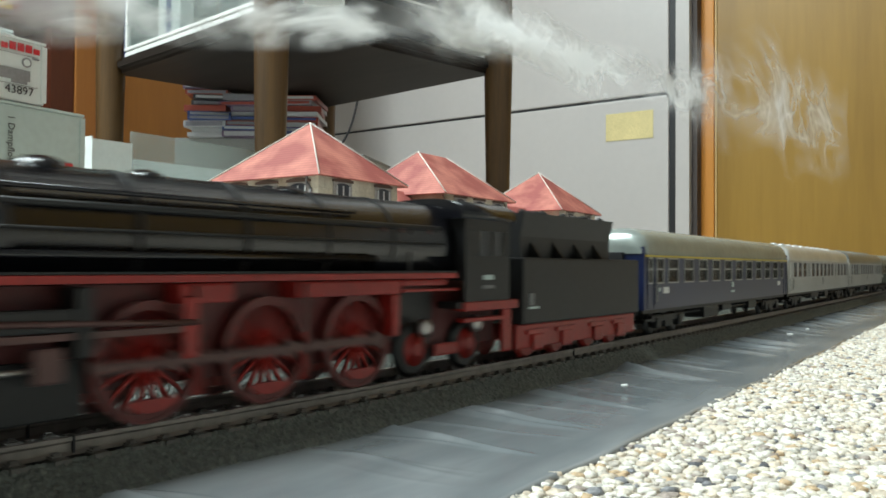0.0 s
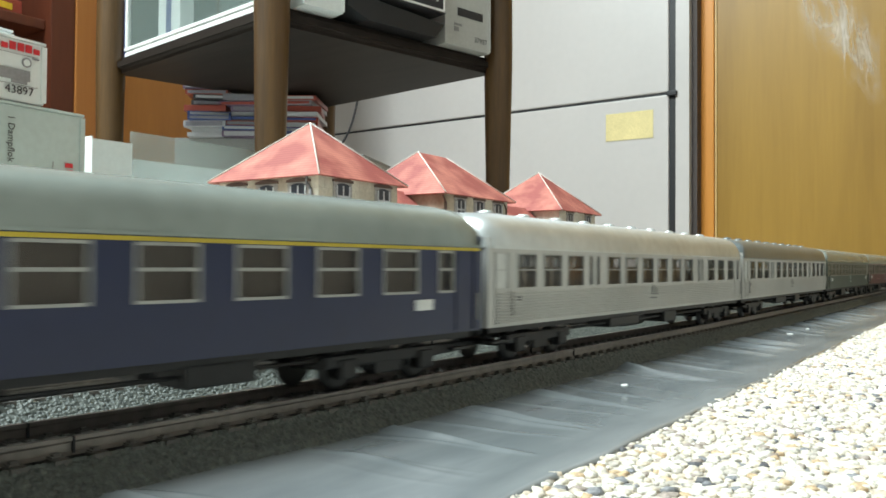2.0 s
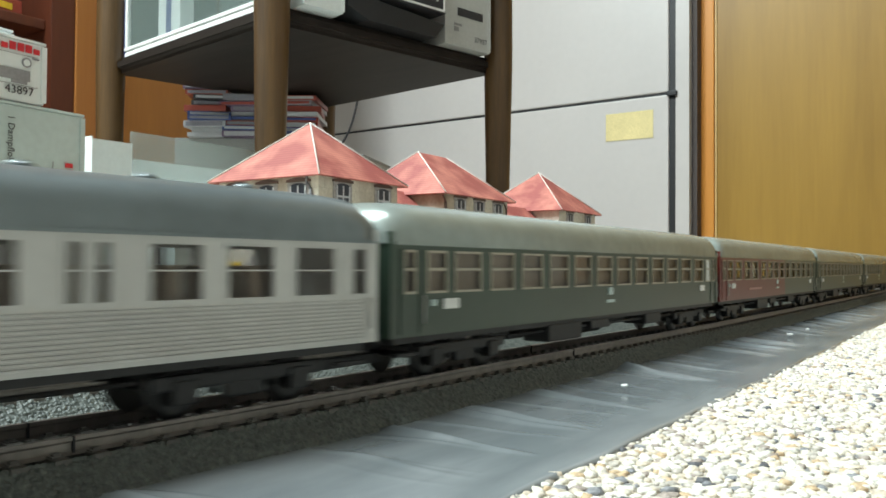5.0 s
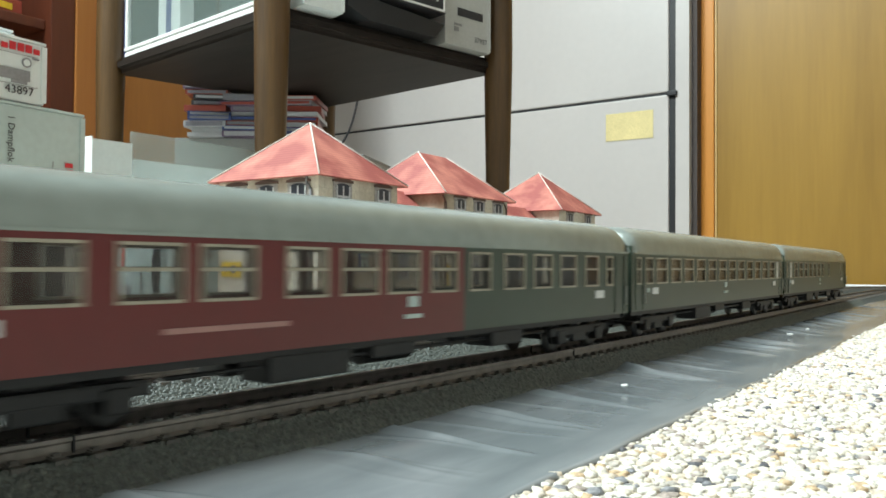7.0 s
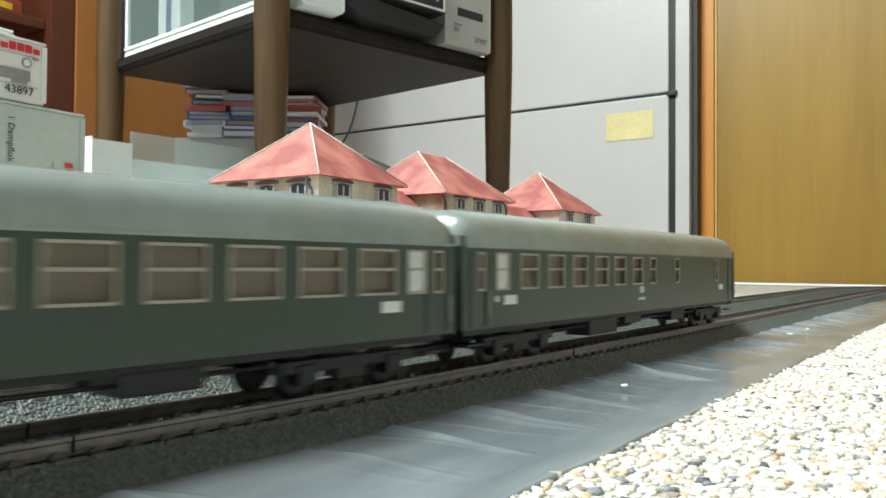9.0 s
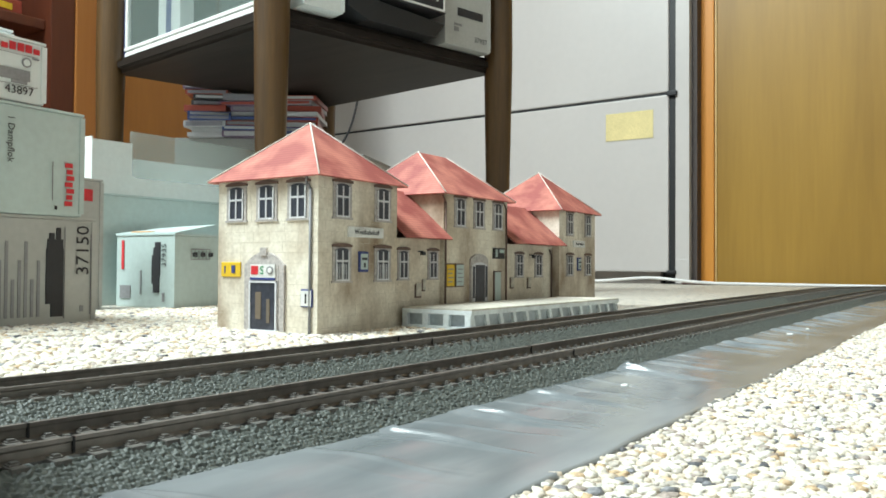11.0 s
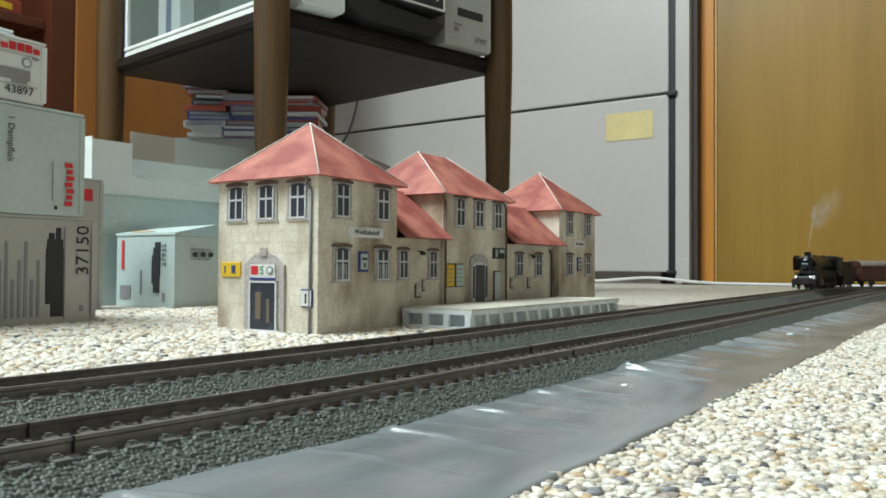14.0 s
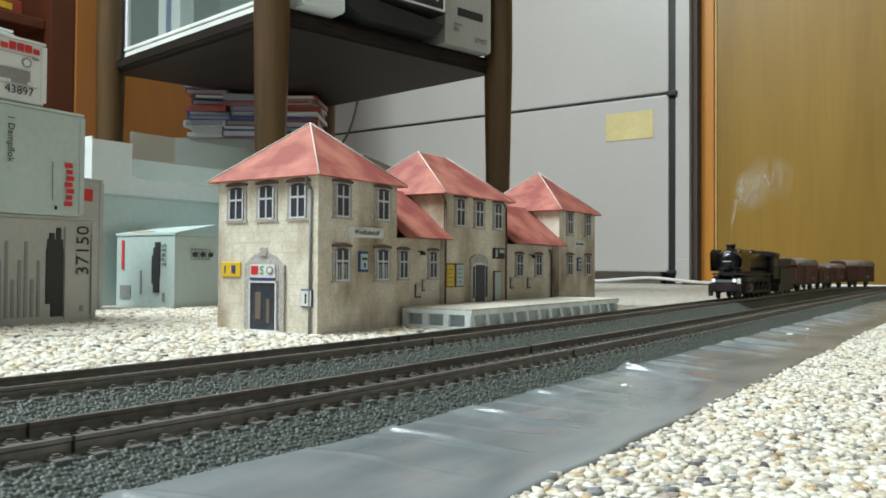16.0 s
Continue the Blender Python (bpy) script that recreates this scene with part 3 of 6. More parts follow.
def cables():
    pts = [(-1.1, 1.70), (-.95, 1.68), (-.80, 1.66), (-.72, 1.70), (-.66, 1.735), (-.60, 1.745), (-.54, 1.77), (-.45, 1.80), (-.30, 1.81), (-.1, 1.8)]
    for name, off, r, m, lift in (("white_cable", 0, .0035, M_CABLE, .014), ("brown_cable", .03, .003, M_BROWNCABLE, 0)):
        c = bpy.data.curves.new(name, "CURVE")
        c.dimensions, c.bevel_depth, c.bevel_resolution = "3D", r, 3
        sp = c.splines.new("NURBS")
        use = pts if off == 0 else pts[5:]
        sp.points.add(len(use) - 1)
        for k, (x, y) in enumerate(use):
            sp.points[k].co = (x, y + off, r + lift * math.exp(-((x + .66) / .07) ** 2) + (.0 if off else 0), 1)
        sp.use_endpoint_u, sp.order_u = True, 4
        c.materials.append(m)
        tagged(new(name, c), ("white" if off == 0 else "brown") + " cable lying along the floor", "cable")


def table():
    """A plant-stand of round walnut legs with a low shelf."""
    t = thing("side_table", label="dark walnut side table with round legs and low shelf", category="table")
    legs = ((-.680, .613), (-1.070, .654), (-.599, .974), (-.988, 1.016))
    for x, y in legs:
        part("leg", lathe(B(), (x, y, 0), (0, 0, 1), [(0, .0135), (.12, .0165), (.33, .0205), (.36, .0205), (.72, .0175), (.8, .016)], 28), M_TABLE, t)
    zc = .318
    ct = [Vector((x, y, 0)) for x, y in (legs[0], legs[1], legs[3], legs[2])]
    mid = sum(ct, Vector()) / 4
    rim = [mid + (c - mid) * 1.0 for c in ct]
    bm = B()
    poly(bm, [(p.x, p.y, zc + .022) for p in rim][::-1], .022)
    bmesh.ops.recalc_face_normals(bm, faces=bm.faces)
    bmesh.ops.bevel(bm, geom=list(bm.edges), offset=.007, segments=3, affect="EDGES")
    part("shelf", bm, M_SHELF, t, "dark brown shelf board")
    return rim, zc + .022


def bars(parent, m, rows):
    """Plain bars on a face (x to the right, y up, in its own space): (x0, x1, y0, y1, material)."""
    for x0, x1, y0, y1, mm in rows:
        o = part("print_bar", box(B(), x0, x1, y0, y1, -.0001, .0003), mm, parent)
        o.matrix_local = m


def carton(name, m, sx, sy, sz, material, label, flap=True):
    """A box of card at m: its near left corner is the origin; sx along the front, sy deep."""
    c = thing(name, m, label, "cardboard box", "model railway cartons")
    part("carton_body", box(B(), 0, sx, 0, sy, 0, sz - .0012, .0012), material, c)
    if flap:
        part("flap", box(B(), -.0006, sx + .0006, -.0006, sy * .98, sz - .0012, sz + .0006, .0004), material, c)
        part("tuck_edge", box(B(), sx - .0025, sx + .0009, -.0009, .0005, .002, sz - .002), material, c)
    return c


def face(x, y, z):
    """The front face of a carton: x along it, y up."""
    return Matrix.Translation((x, y, z)) @ Matrix.Rotation(math.pi / 2, 4, "X")


# ---- cartons and what stands round the table ----
def cartons():
    c = carton("carton", pose(-.4935, .1402, 0, 0, 0, 95.06), .1608, .11, .0702, M_BOXGREY, "grey model carton with black locomotive picture, standing on floor")
    fr = face(0, 0, 0)
    words("number", "37150", .0135, M_INK, c, face(.1515, -.0012, .0490) @ Matrix.Rotation(math.pi / 2, 4, "Z"), "black lettering")
    bm = B()
    for z0, z1, x0, x1 in ((.0055, .020, .129, .1375), (.014, .050, .1255, .1375), (.024, .056, .1262, .137), (.052, .060, .1275, .131), (.050, .0635, .1325, .1355)):
        box(bm, x0, x1, -.0008 - x0 * .0005, .0002, z0, z1)
    part("picture", bm, M_INK, c, "black locomotive picture")
    bars(c, fr @ Matrix.Translation((0, 0, .0004)), [(.1383, .1387, .004, .064, M_GREY_INK), (.150, .1525, .008, .012, M_GREY_INK), (.1575, .1580, .006, .060, M_GREY_INK)] + [(.090 + k * .0042, .092 + k * .0042, .006, .030 + .012 * ((k * 7) % 3), M_GREY_INK) for k in range(8)])
    c = carton("carton", pose(-.6340, .2682, 0, 0, 0, 95.06), .120, .045, .1130, M_BOXGREY, "grey carton standing upright behind the pile")
    part("logo_mark", box(B(), .1015, .110, -.0012, -.0004, .094, .104), M_RED_INK, c, "red mark")
    c = carton("carton", pose(-.4882, .1000, .0712, 0, 0, 95.06), .190, .10, .0685, M_BOXMINT, "pale grey carton lying on another carton")
    bars(c, fr @ Matrix.Translation((0, 0, .0008)), [*[(.1768 + (.0012 if k % 3 else 0), .1822 + (.0012 if k in (2, 4) else 0), .0320 - k * .0042, .0350 - k * .0042, M_RED_INK) for k in range(7)], (.168, .1684, .010, .035, M_GREY_INK), (.170, .1715, .004, .0065, M_INK)])
    words("lettering", "1 Dampflok", .0062, M_INK, c, face(.140, -.0012, .046) @ Matrix.Rotation(-math.pi / 2, 4, "Z"), "small black lettering")
    c = carton("carton", pose(-.4895, .095, .1413, 0, 0, 95.06), .168, .07, .0400, M_BOXWHITE, "white carton with red brand mark and grey coach picture")
    words("number", "43897", .0075, M_INK, c, face(.151, -.0008, .0070), "black lettering")
    bm = B()
    box(bm, .118, .158, -.0008, .0002, .0135, .0205, .0004)
    box(bm, .122, .134, -.0008, .0002, .0115, .0135)
    box(bm, .146, .156, -.0008, .0002, .0115, .0135)
    part("picture", bm, M_GREY_INK, c, "grey coach picture")
    bars(c, fr @ Matrix.Translation((0, 0, .0008)), [*[(.1285 + k * .0052, .1326 + k * .0052, .0318, .0352 + (.0016 if k in (3, 4, 5) else 0), M_RED_INK) for k in range(7)], (.10, .163, .0296, .02985, M_GREY_INK), (.10, .163, .0103, .0106, M_GREY_INK), (.159, .1635, .0282, .0292, M_GREY_INK)])
    o = part("emblem", lathe(B(), (.1555, 0, .0255), (0, -1, 0), [(.0003, .0031), (.0008, .0031)], 24), M_GREY_INK, c, "round grey emblem")
    part("emblem_field", lathe(B(), (.1555, 0, .0255), (0, -1, 0), [(.0005, .0022), (.0010, .0022)], 24), M_BOXWHITE, o)
    c = carton("carton", pose(-.505, .135, .1820, 0, 0, 95.06), .112, .045, .006, M_BOXWHITE, "flat white carton lid on top of the pile")
    # the smaller carton beside the station
    c = carton("carton", pose(-.685, .4276, 0, 0, 0, 5.3), .0795, .14, .0672, M_BOXMINT, "pale carton with black picture and number, flap ajar")
    words("number", "37935", .0085, M_INK, c, face(.0665, -.0008, .048) @ Matrix.Rotation(math.pi / 2, 4, "Z"), "black lettering")
    bm = B()
    for x0, x1, z0, z1 in ((.052, .060, .014, .055), (.050, .059, .022, .048), (.054, .061, .030, .060)):
        box(bm, x0, x1, -.0008 - x0 * .001, .0002, z0, z1)
    part("picture", bm, M_INK, c, "black locomotive picture")
    bars(c, fr @ Matrix.Translation((0, 0, .0004)), [(.008, .0115, .035, .062, M_RED_INK), (.006, .021, .008, .020, M_GREY_INK), (.034, .036, .012, .034, M_GREY_INK), (.064, .067, .006, .014, M_GREY_INK)])
    rt = Matrix.Translation((.0796, 0, 0)) @ Matrix.Rotation(math.pi / 2, 4, "Z") @ fr
    bars(c, rt @ Matrix.Translation((0, 0, .0007)), [(.018, .0405, .044, .0448, M_GREY_INK), (.018, .0405, .0535, .0543, M_GREY_INK)] + [(.018 + k * .0045, .0185 + k * .0045, .0445, .054, M_GREY_INK) for k in range(6)] + [(.02 + k * .0095, .0255 + k * .0095, .047, .051, M_INK) for k in range(3)] + [(.052, .062, .012 + k * .006, .0145 + k * .006, M_GREY_INK) for k in range(7)])
    o = part("open_flap", poly(B(), [(-.002, 0, .0685), (.0805, 0, .0685), (.0795, .05, .078), (0, .05, .076)], .0008), M_BOXMINT, c, "slightly lifted flap")
    o = part("paper_slip", box(B(), .016, .043, .004, .03, .0695, .0705), mat("orange_paper", (.75, .34, .10), .6), c, "orange paper slip")
    # the big pale carton behind, with the open white tray on it
    c = carton("carton", pose(-.70, .418, 0, 0, 0, 90), .33, .20, .107, M_BOXMINT, "large pale blue-grey carton behind the smaller ones")
    t = thing("tray_carton", pose(-.703, .412, .1078, 0, 0, 90), "white carton with cut-out front and clear cover", "cardboard box", "model railway cartons")
    bm = B()
    prof = [(0, 0), (.30, 0), (.30, .017), (.046, .017), (.042, .020), (.042, .051), (0, .051)]
    prism(bm, prof, 0, .0016)
    bmesh.ops.rotate(bm, verts=bm.verts, cent=(0, 0, 0), matrix=Matrix.Identity(3))
    part("front", bm, M_BOXWHITE, t)
    part("end", box(B(), 0, .0016, .0017, .12, 0, .0535), M_BOXWHITE, t)
    part("back", box(B(), .0017, .30, .118, .12, 0, .0535), M_BOXWHITE, t)
    part("top", box(B(), .0017, .0425, .0017, .118, .050, .0512), M_BOXWHITE, t)
    part("bottom", box(B(), .0017, .30, .0017, .118, .0006, .002), M_BOXWHITE, t)
    part("clear_cover", box(B(), .0425, .24, .004, .0048, .016, .064), M_CLEAR, t, "clear plastic cover")
    bars(t, Matrix.Rotation(-math.pi / 2, 4, "Z") @ fr @ Matrix.Translation((0, 0, .0004)), [(-.03, -.012, .038, .043, M_RED_INK), (-.028, -.008, .006, .0075, M_INK)])
    c = carton("carton", pose(-.60, .556, 0, 0, 0, 80), .1, .05, .114, M_BOXWHITE, "white carton standing behind the station")
    part("print_bar", box(B(), .0, .01, -.0014, -.0006, .078, .085), mat("green_print", (.1, .45, .3), .5), c, "green print")
    carton("carton", pose(-.510, .579, 0, 0, 0, 113.6), .132, .05, .148, mat("carton_slate", (.27, .28, .27), .6), "slate grey carton standing behind the station")
    c = carton("carton", pose(-1.09, .780, 0, 0, 0, 38), .19, .12, .243, mat("carton_drab", (.30, .30, .29), .6), "drab grey carton carrying plastic cases")
    bars(c, fr @ Matrix.Translation((0, 0, .0006)), [(.06, .085, .165, .169, M_RED_INK)])
    rng = random.Random(4)
    for px, py, n, z in ((-1.066, .842, 10, .2440), (-1.020, .876, 8, .2440), (-.952, .925, 8, .2440)):
        zz = z
        for k in range(n):
            h = rng.choice((.0075, .0085, .0105))
            o = thing("plastic_case", pose(px + rng.uniform(-.006, .006), py + rng.uniform(-.006, .006), zz, 0, 0, 38 + rng.uniform(-9, 9)), "slim plastic media case lying in a pile", "case", "pile of cases")
            col = rng.randrange(len(M_BAND))
            part("case_shell", box(B(), -.034, .034, -.05, .05, 0, h - .0004, .0008), M_BAND[col], o)
            part("spine_label", box(B(), -.030, .030, -.0506, -.049, .0015, h - .002), M_BAND[rng.choice((0, 0, 3, 1, 2))], o)
            zz += h


M_CASEBACK = mat("case_back", (0.06, 0.078, 0.072), 0.5)


def shelf_things(rim, z):
    """A white-framed case, a black tray and a carton on the low shelf."""
    near, left, back, right = rim
    a = (near - left).normalized()
    ang = math.degrees(math.atan2(a.y, a.x))
    m = pose(left.x, left.y, z, 0, 0, ang) @ Matrix.Translation((.022, .010, .0))
    c = thing("display_case", m, "white-framed clear display case on the dark shelf", "display case")
    L, D, H = .345, .16, .20
    for n, b in (("frame_rail", (0, L, 0, .006, 0, .008)), ("frame_rail", (0, L, -.001, .005, .0095, .0145)), ("frame_post", (0, .006, 0, .006, .0146, H)), ("frame_post", (L - .006, L, 0, .006, .0146, H)), ("frame_rail", (0, L, D - .006, D, 0, .008)), ("frame_rail", (0, .006, .007, D - .007, 0, .008)), ("frame_rail", (0, L, 0, .006, H + .0002, H + .008))):
        part(n, box(B(), *b, .001), M_WHITE, c)
    part("blue_strip", box(B(), -.0022, -.0002, 0, .006, 0, H), M_BLUE_INK, c, "dark blue edge strip")
    part("pane", box(B(), .0062, L - .0062, .0022, .0034, .0148, H), M_CASEPANE, c, "clear front pane")
    part("back_panel", box(B(), .004, L - .004, D - .0075, D - .0065, .0082, H), M_CASEBACK, c)
    part("side_panel", box(B(), .001, .004, .0075, D - .0085, .0085, H), M_CASEBACK, c)
    part("base_panel", box(B(), .0065, L - .0065, .0065, D - .0065, .001, .004), M_BOXWHITE, c)
    o = thing("small_packet", m @ pose(.055, .05, .0045, 0, 0, 20), "small pale packet inside the case", "packet")
    part("packet_body", box(B(), -.02, .02, -.015, .015, 0, .09, .002), M_BOXWHITE, o)
    part("packet_stripe", box(B(), -.005, .004, -.0156, -.0146, .03, .085), M_BLUE_INK, o, "dark stripe")
    b = (right - near).normalized()
    ang = math.degrees(math.atan2(b.y, b.x))
    m = pose(near.x, near.y, z, 0, 0, ang)
    c = carton("carton", m @ Matrix.Translation((.255, -.012, 0)), .085, .15, .13, M_BOXGREY, "grey carton with dark picture near the shelf's corner")
    bars(c, face(0, 0, 0) @ Matrix.Translation((0, 0, .0008)), [(.022, .070, .042, .053, M_INK), (.016, .030, .028, .031, M_GREY_INK), (.016, .024, .020, .026, M_GREY_INK)])
    words("number", "37927", .010, M_INK, c, face(.066, -.0012, .014), "black lettering")
    t = thing("black_tray", m @ Matrix.Translation((.09, -.022, 0)), "shallow black plastic tray jutting over the shelf edge", "tray")
    bm = B()
    prism(bm, [(0, .012), (.03, 0), (.14, 0), (.155, .02), (.0, .03)], 0, .14)
    part("tray_body", bm, M_BLACK, t)
    c = carton("carton", m @ Matrix.Translation((.125, -.03, .031)), .115, .12, .09, M_INK, "black carton with white rim and number", flap=False)
    bm = B()
    box(bm, .002, .113, -.0012, .0002, .002, .0045)
    box(bm, .1105, .113, -.0012, .0002, .0046, .088)
    part("white_rim", bm, M_WHITE, c, "white printed rim")
    words("number", "37898", .013, M_WHITE, c, face(.085, -.0014, .017), "white lettering")
    c = carton("carton", m @ Matrix.Translation((.03, -.02, .0)), .055, .10, .045, M_BOXWHITE, "small white carton beside the tray")


def cabinet():
    c = thing("cabinet", label="tall reddish wooden cabinet with open dark compartment", category="cabinet")
    part("side_panel", box(B(), -1.75, -1.45, .857, 1.53, 0, 2.0, .003), M_CABWOOD, c)
    p = part("post", box(B(), -1.75, -1.447, .812, .8565, 0, 2.0, .003), M_POST, c, "orange wooden post")
    part("hinge", box(B(), -1.447, -1.441, .8535, .862, .475, .495, .001), M_SHADE_AND_HINGE, p)
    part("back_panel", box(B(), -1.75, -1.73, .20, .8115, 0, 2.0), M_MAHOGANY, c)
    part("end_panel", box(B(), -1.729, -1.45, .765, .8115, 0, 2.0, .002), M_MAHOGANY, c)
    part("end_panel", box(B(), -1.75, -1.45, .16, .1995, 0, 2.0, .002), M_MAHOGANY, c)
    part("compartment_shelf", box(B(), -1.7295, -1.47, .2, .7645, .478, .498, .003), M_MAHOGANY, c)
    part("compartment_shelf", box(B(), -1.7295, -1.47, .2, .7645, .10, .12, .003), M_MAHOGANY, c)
    o = thing("small_box", pose(-1.52, .69, .499, 0, 0, 8), "small red and gold box on the cabinet shelf", "box")
    part("box_body", box(B(), -.03, .03, -.04, .04, 0, .03, .002), M_BAND[1], o)
    part("box_band", box(B(), .0295, .031, -.025, .02, .008, .02), M_YELLOW, o, "gold band")
    w = thing("hanging_wire", label="thin grey wire hanging behind the table", category="wire")
    cu = bpy.data.curves.new("wire_strand", "CURVE")
    cu.dimensions, cu.bevel_depth, cu.bevel_resolution = "3D", .0022, 2
    sp = cu.splines.new("NURBS")
    pts = [(-1.066, 1.198, .40), (-1.070, 1.194, .366), (-1.078, 1.190, .325), (-1.090, 1.182, .295), (-1.12, 1.17, .25), (-1.13, 1.17, .1), (-1.13, 1.17, 0)]
    sp.points.add(len(pts) - 1)
    for k, p in enumerate(pts):
        sp.points[k].co = (*p, 1)
    sp.use_endpoint_u = True
    cu.materials.append(M_INK)
    new("wire_strand", cu).parent = w


# ---- the card station ----
def arch(w, h, rise, n=8):
    pts = [(-w / 2, 0), (w / 2, 0)]
    for k in range(n + 1):
        u = 1 - 2 * k / n
        pts.append((u * w / 2, h - rise * u * u))
    return pts


def flat(bm, pts, y0, y1):
    prism(bm, pts, y0, y1)


W_CACHE = {}


def window(parent, m, w, h, barred=False):
    """A printed-card window: stone surround, dark pane, white glazing bars; m is at its foot, facing -y."""
    k = (w, h, barred)
    if k not in W_CACHE:
        bm = B()
        flat(bm, arch(w * 1.36, h * 1.06, h * .07), -.0005, .0004)
        box(bm, -w * .74, w * .74, -.0009, .0004, -h * .055, 0)
        fr = mesh_of("surround", bm, M_TRIM)
        bm = B()
        flat(bm, [(x, z + h * 1.0) for x, z in arch(w * 1.46, h * .12, h * .06)], -.0011, .0004)
        li = mesh_of("lintel", bm, M_LINTEL)
        bm = B()
        flat(bm, arch(w, h * .97, h * .06), -.0008, .0003)
        pa = mesh_of("pane", bm, M_WIN_DARK)
        bm = B()
        b = w * .042
        for x in (-w / 2 + b, 0, w / 2 - b):
            box(bm, x - b, x + b, -.0011, -.0005, h * .02, h * .90)
        box(bm, -w / 2, w / 2, -.0011, -.0005, h * .56, h * .62)
        box(bm, -w / 2, w / 2, -.0011, -.0005, .0, h * .05)
        if barred:
            for q in range(6):
                x = -w * .4 + q * w * .16
                box(bm, x - b * .35, x + b * .35, -.0013, -.0006, h * .06, h * .5)
        ba = mesh_of("sash", bm, M_WIN_BAR)
        W_CACHE[k] = (fr, li, pa, ba)
    fr, li, pa, ba = W_CACHE[k]
    o = share("window", fr, parent, m=m)
    for n, me in (("lintel", li), ("pane", pa), ("sash", ba)):
        share(n, me, o)
    return o


def hip_roof(parent, x0, x1, y0, y1, z0, z1, ridge=0.0, over=.005, thick=.0009):
    """Four roof planes over a rectangle; the ridge runs along y."""
    xa, xb, ya, yb = x0 - over, x1 + over, y0 - over, y1 + over
    xm, ym = (x0 + x1) / 2, (y0 + y1) / 2
    r0, r1 = (xm, ym - ridge / 2, z1), (xm, ym + ridge / 2, z1)
    front = [(xb, ya, z0), (xb, yb, z0), r1, r0] if ridge else [(xb, ya, z0), (xb, yb, z0), r0]
    back = [(xa, yb, z0), (xa, ya, z0), r0, r1] if ridge else [(xa, yb, z0), (xa, ya, z0), r0]
    rf = part("roof", poly(B(), front, thick), M_ROOFCARD, parent, "red tiled card roof")
    for pts in (back, [(xa, ya, z0), (xb, ya, z0), r0], [(xb, yb, z0), (xa, yb, z0), r1]):
        part("roof_plane", poly(B(), pts, thick), M_ROOFCARD, rf)
    return rf


def courses(parent, m, w, z0, z1, step=.0062):
    """Fine printed joints between courses of dressed stone."""
    bm = B()
    rng = random.Random(int(w * 1e5))
    z = z0
    r = 0
    while z < z1:
        box(bm, 0, w, -.00006, .0001, z, z + .00014)
        x = rng.uniform(.004, .012)
        while x < w:
            if z + step < z1:
                box(bm, x, x + .00013, -.00006, .0001, z + .0002, z + step)
            x += rng.uniform(.009, .015)
        z += step
    o = part("stone_joint", bm, M_JOINT, parent)
    o.matrix_local = m
    o["kind"] = "stuff"
    return o


M_JOINT = mat("joint_shade", (0.58, 0.51, 0.41), 0.8)


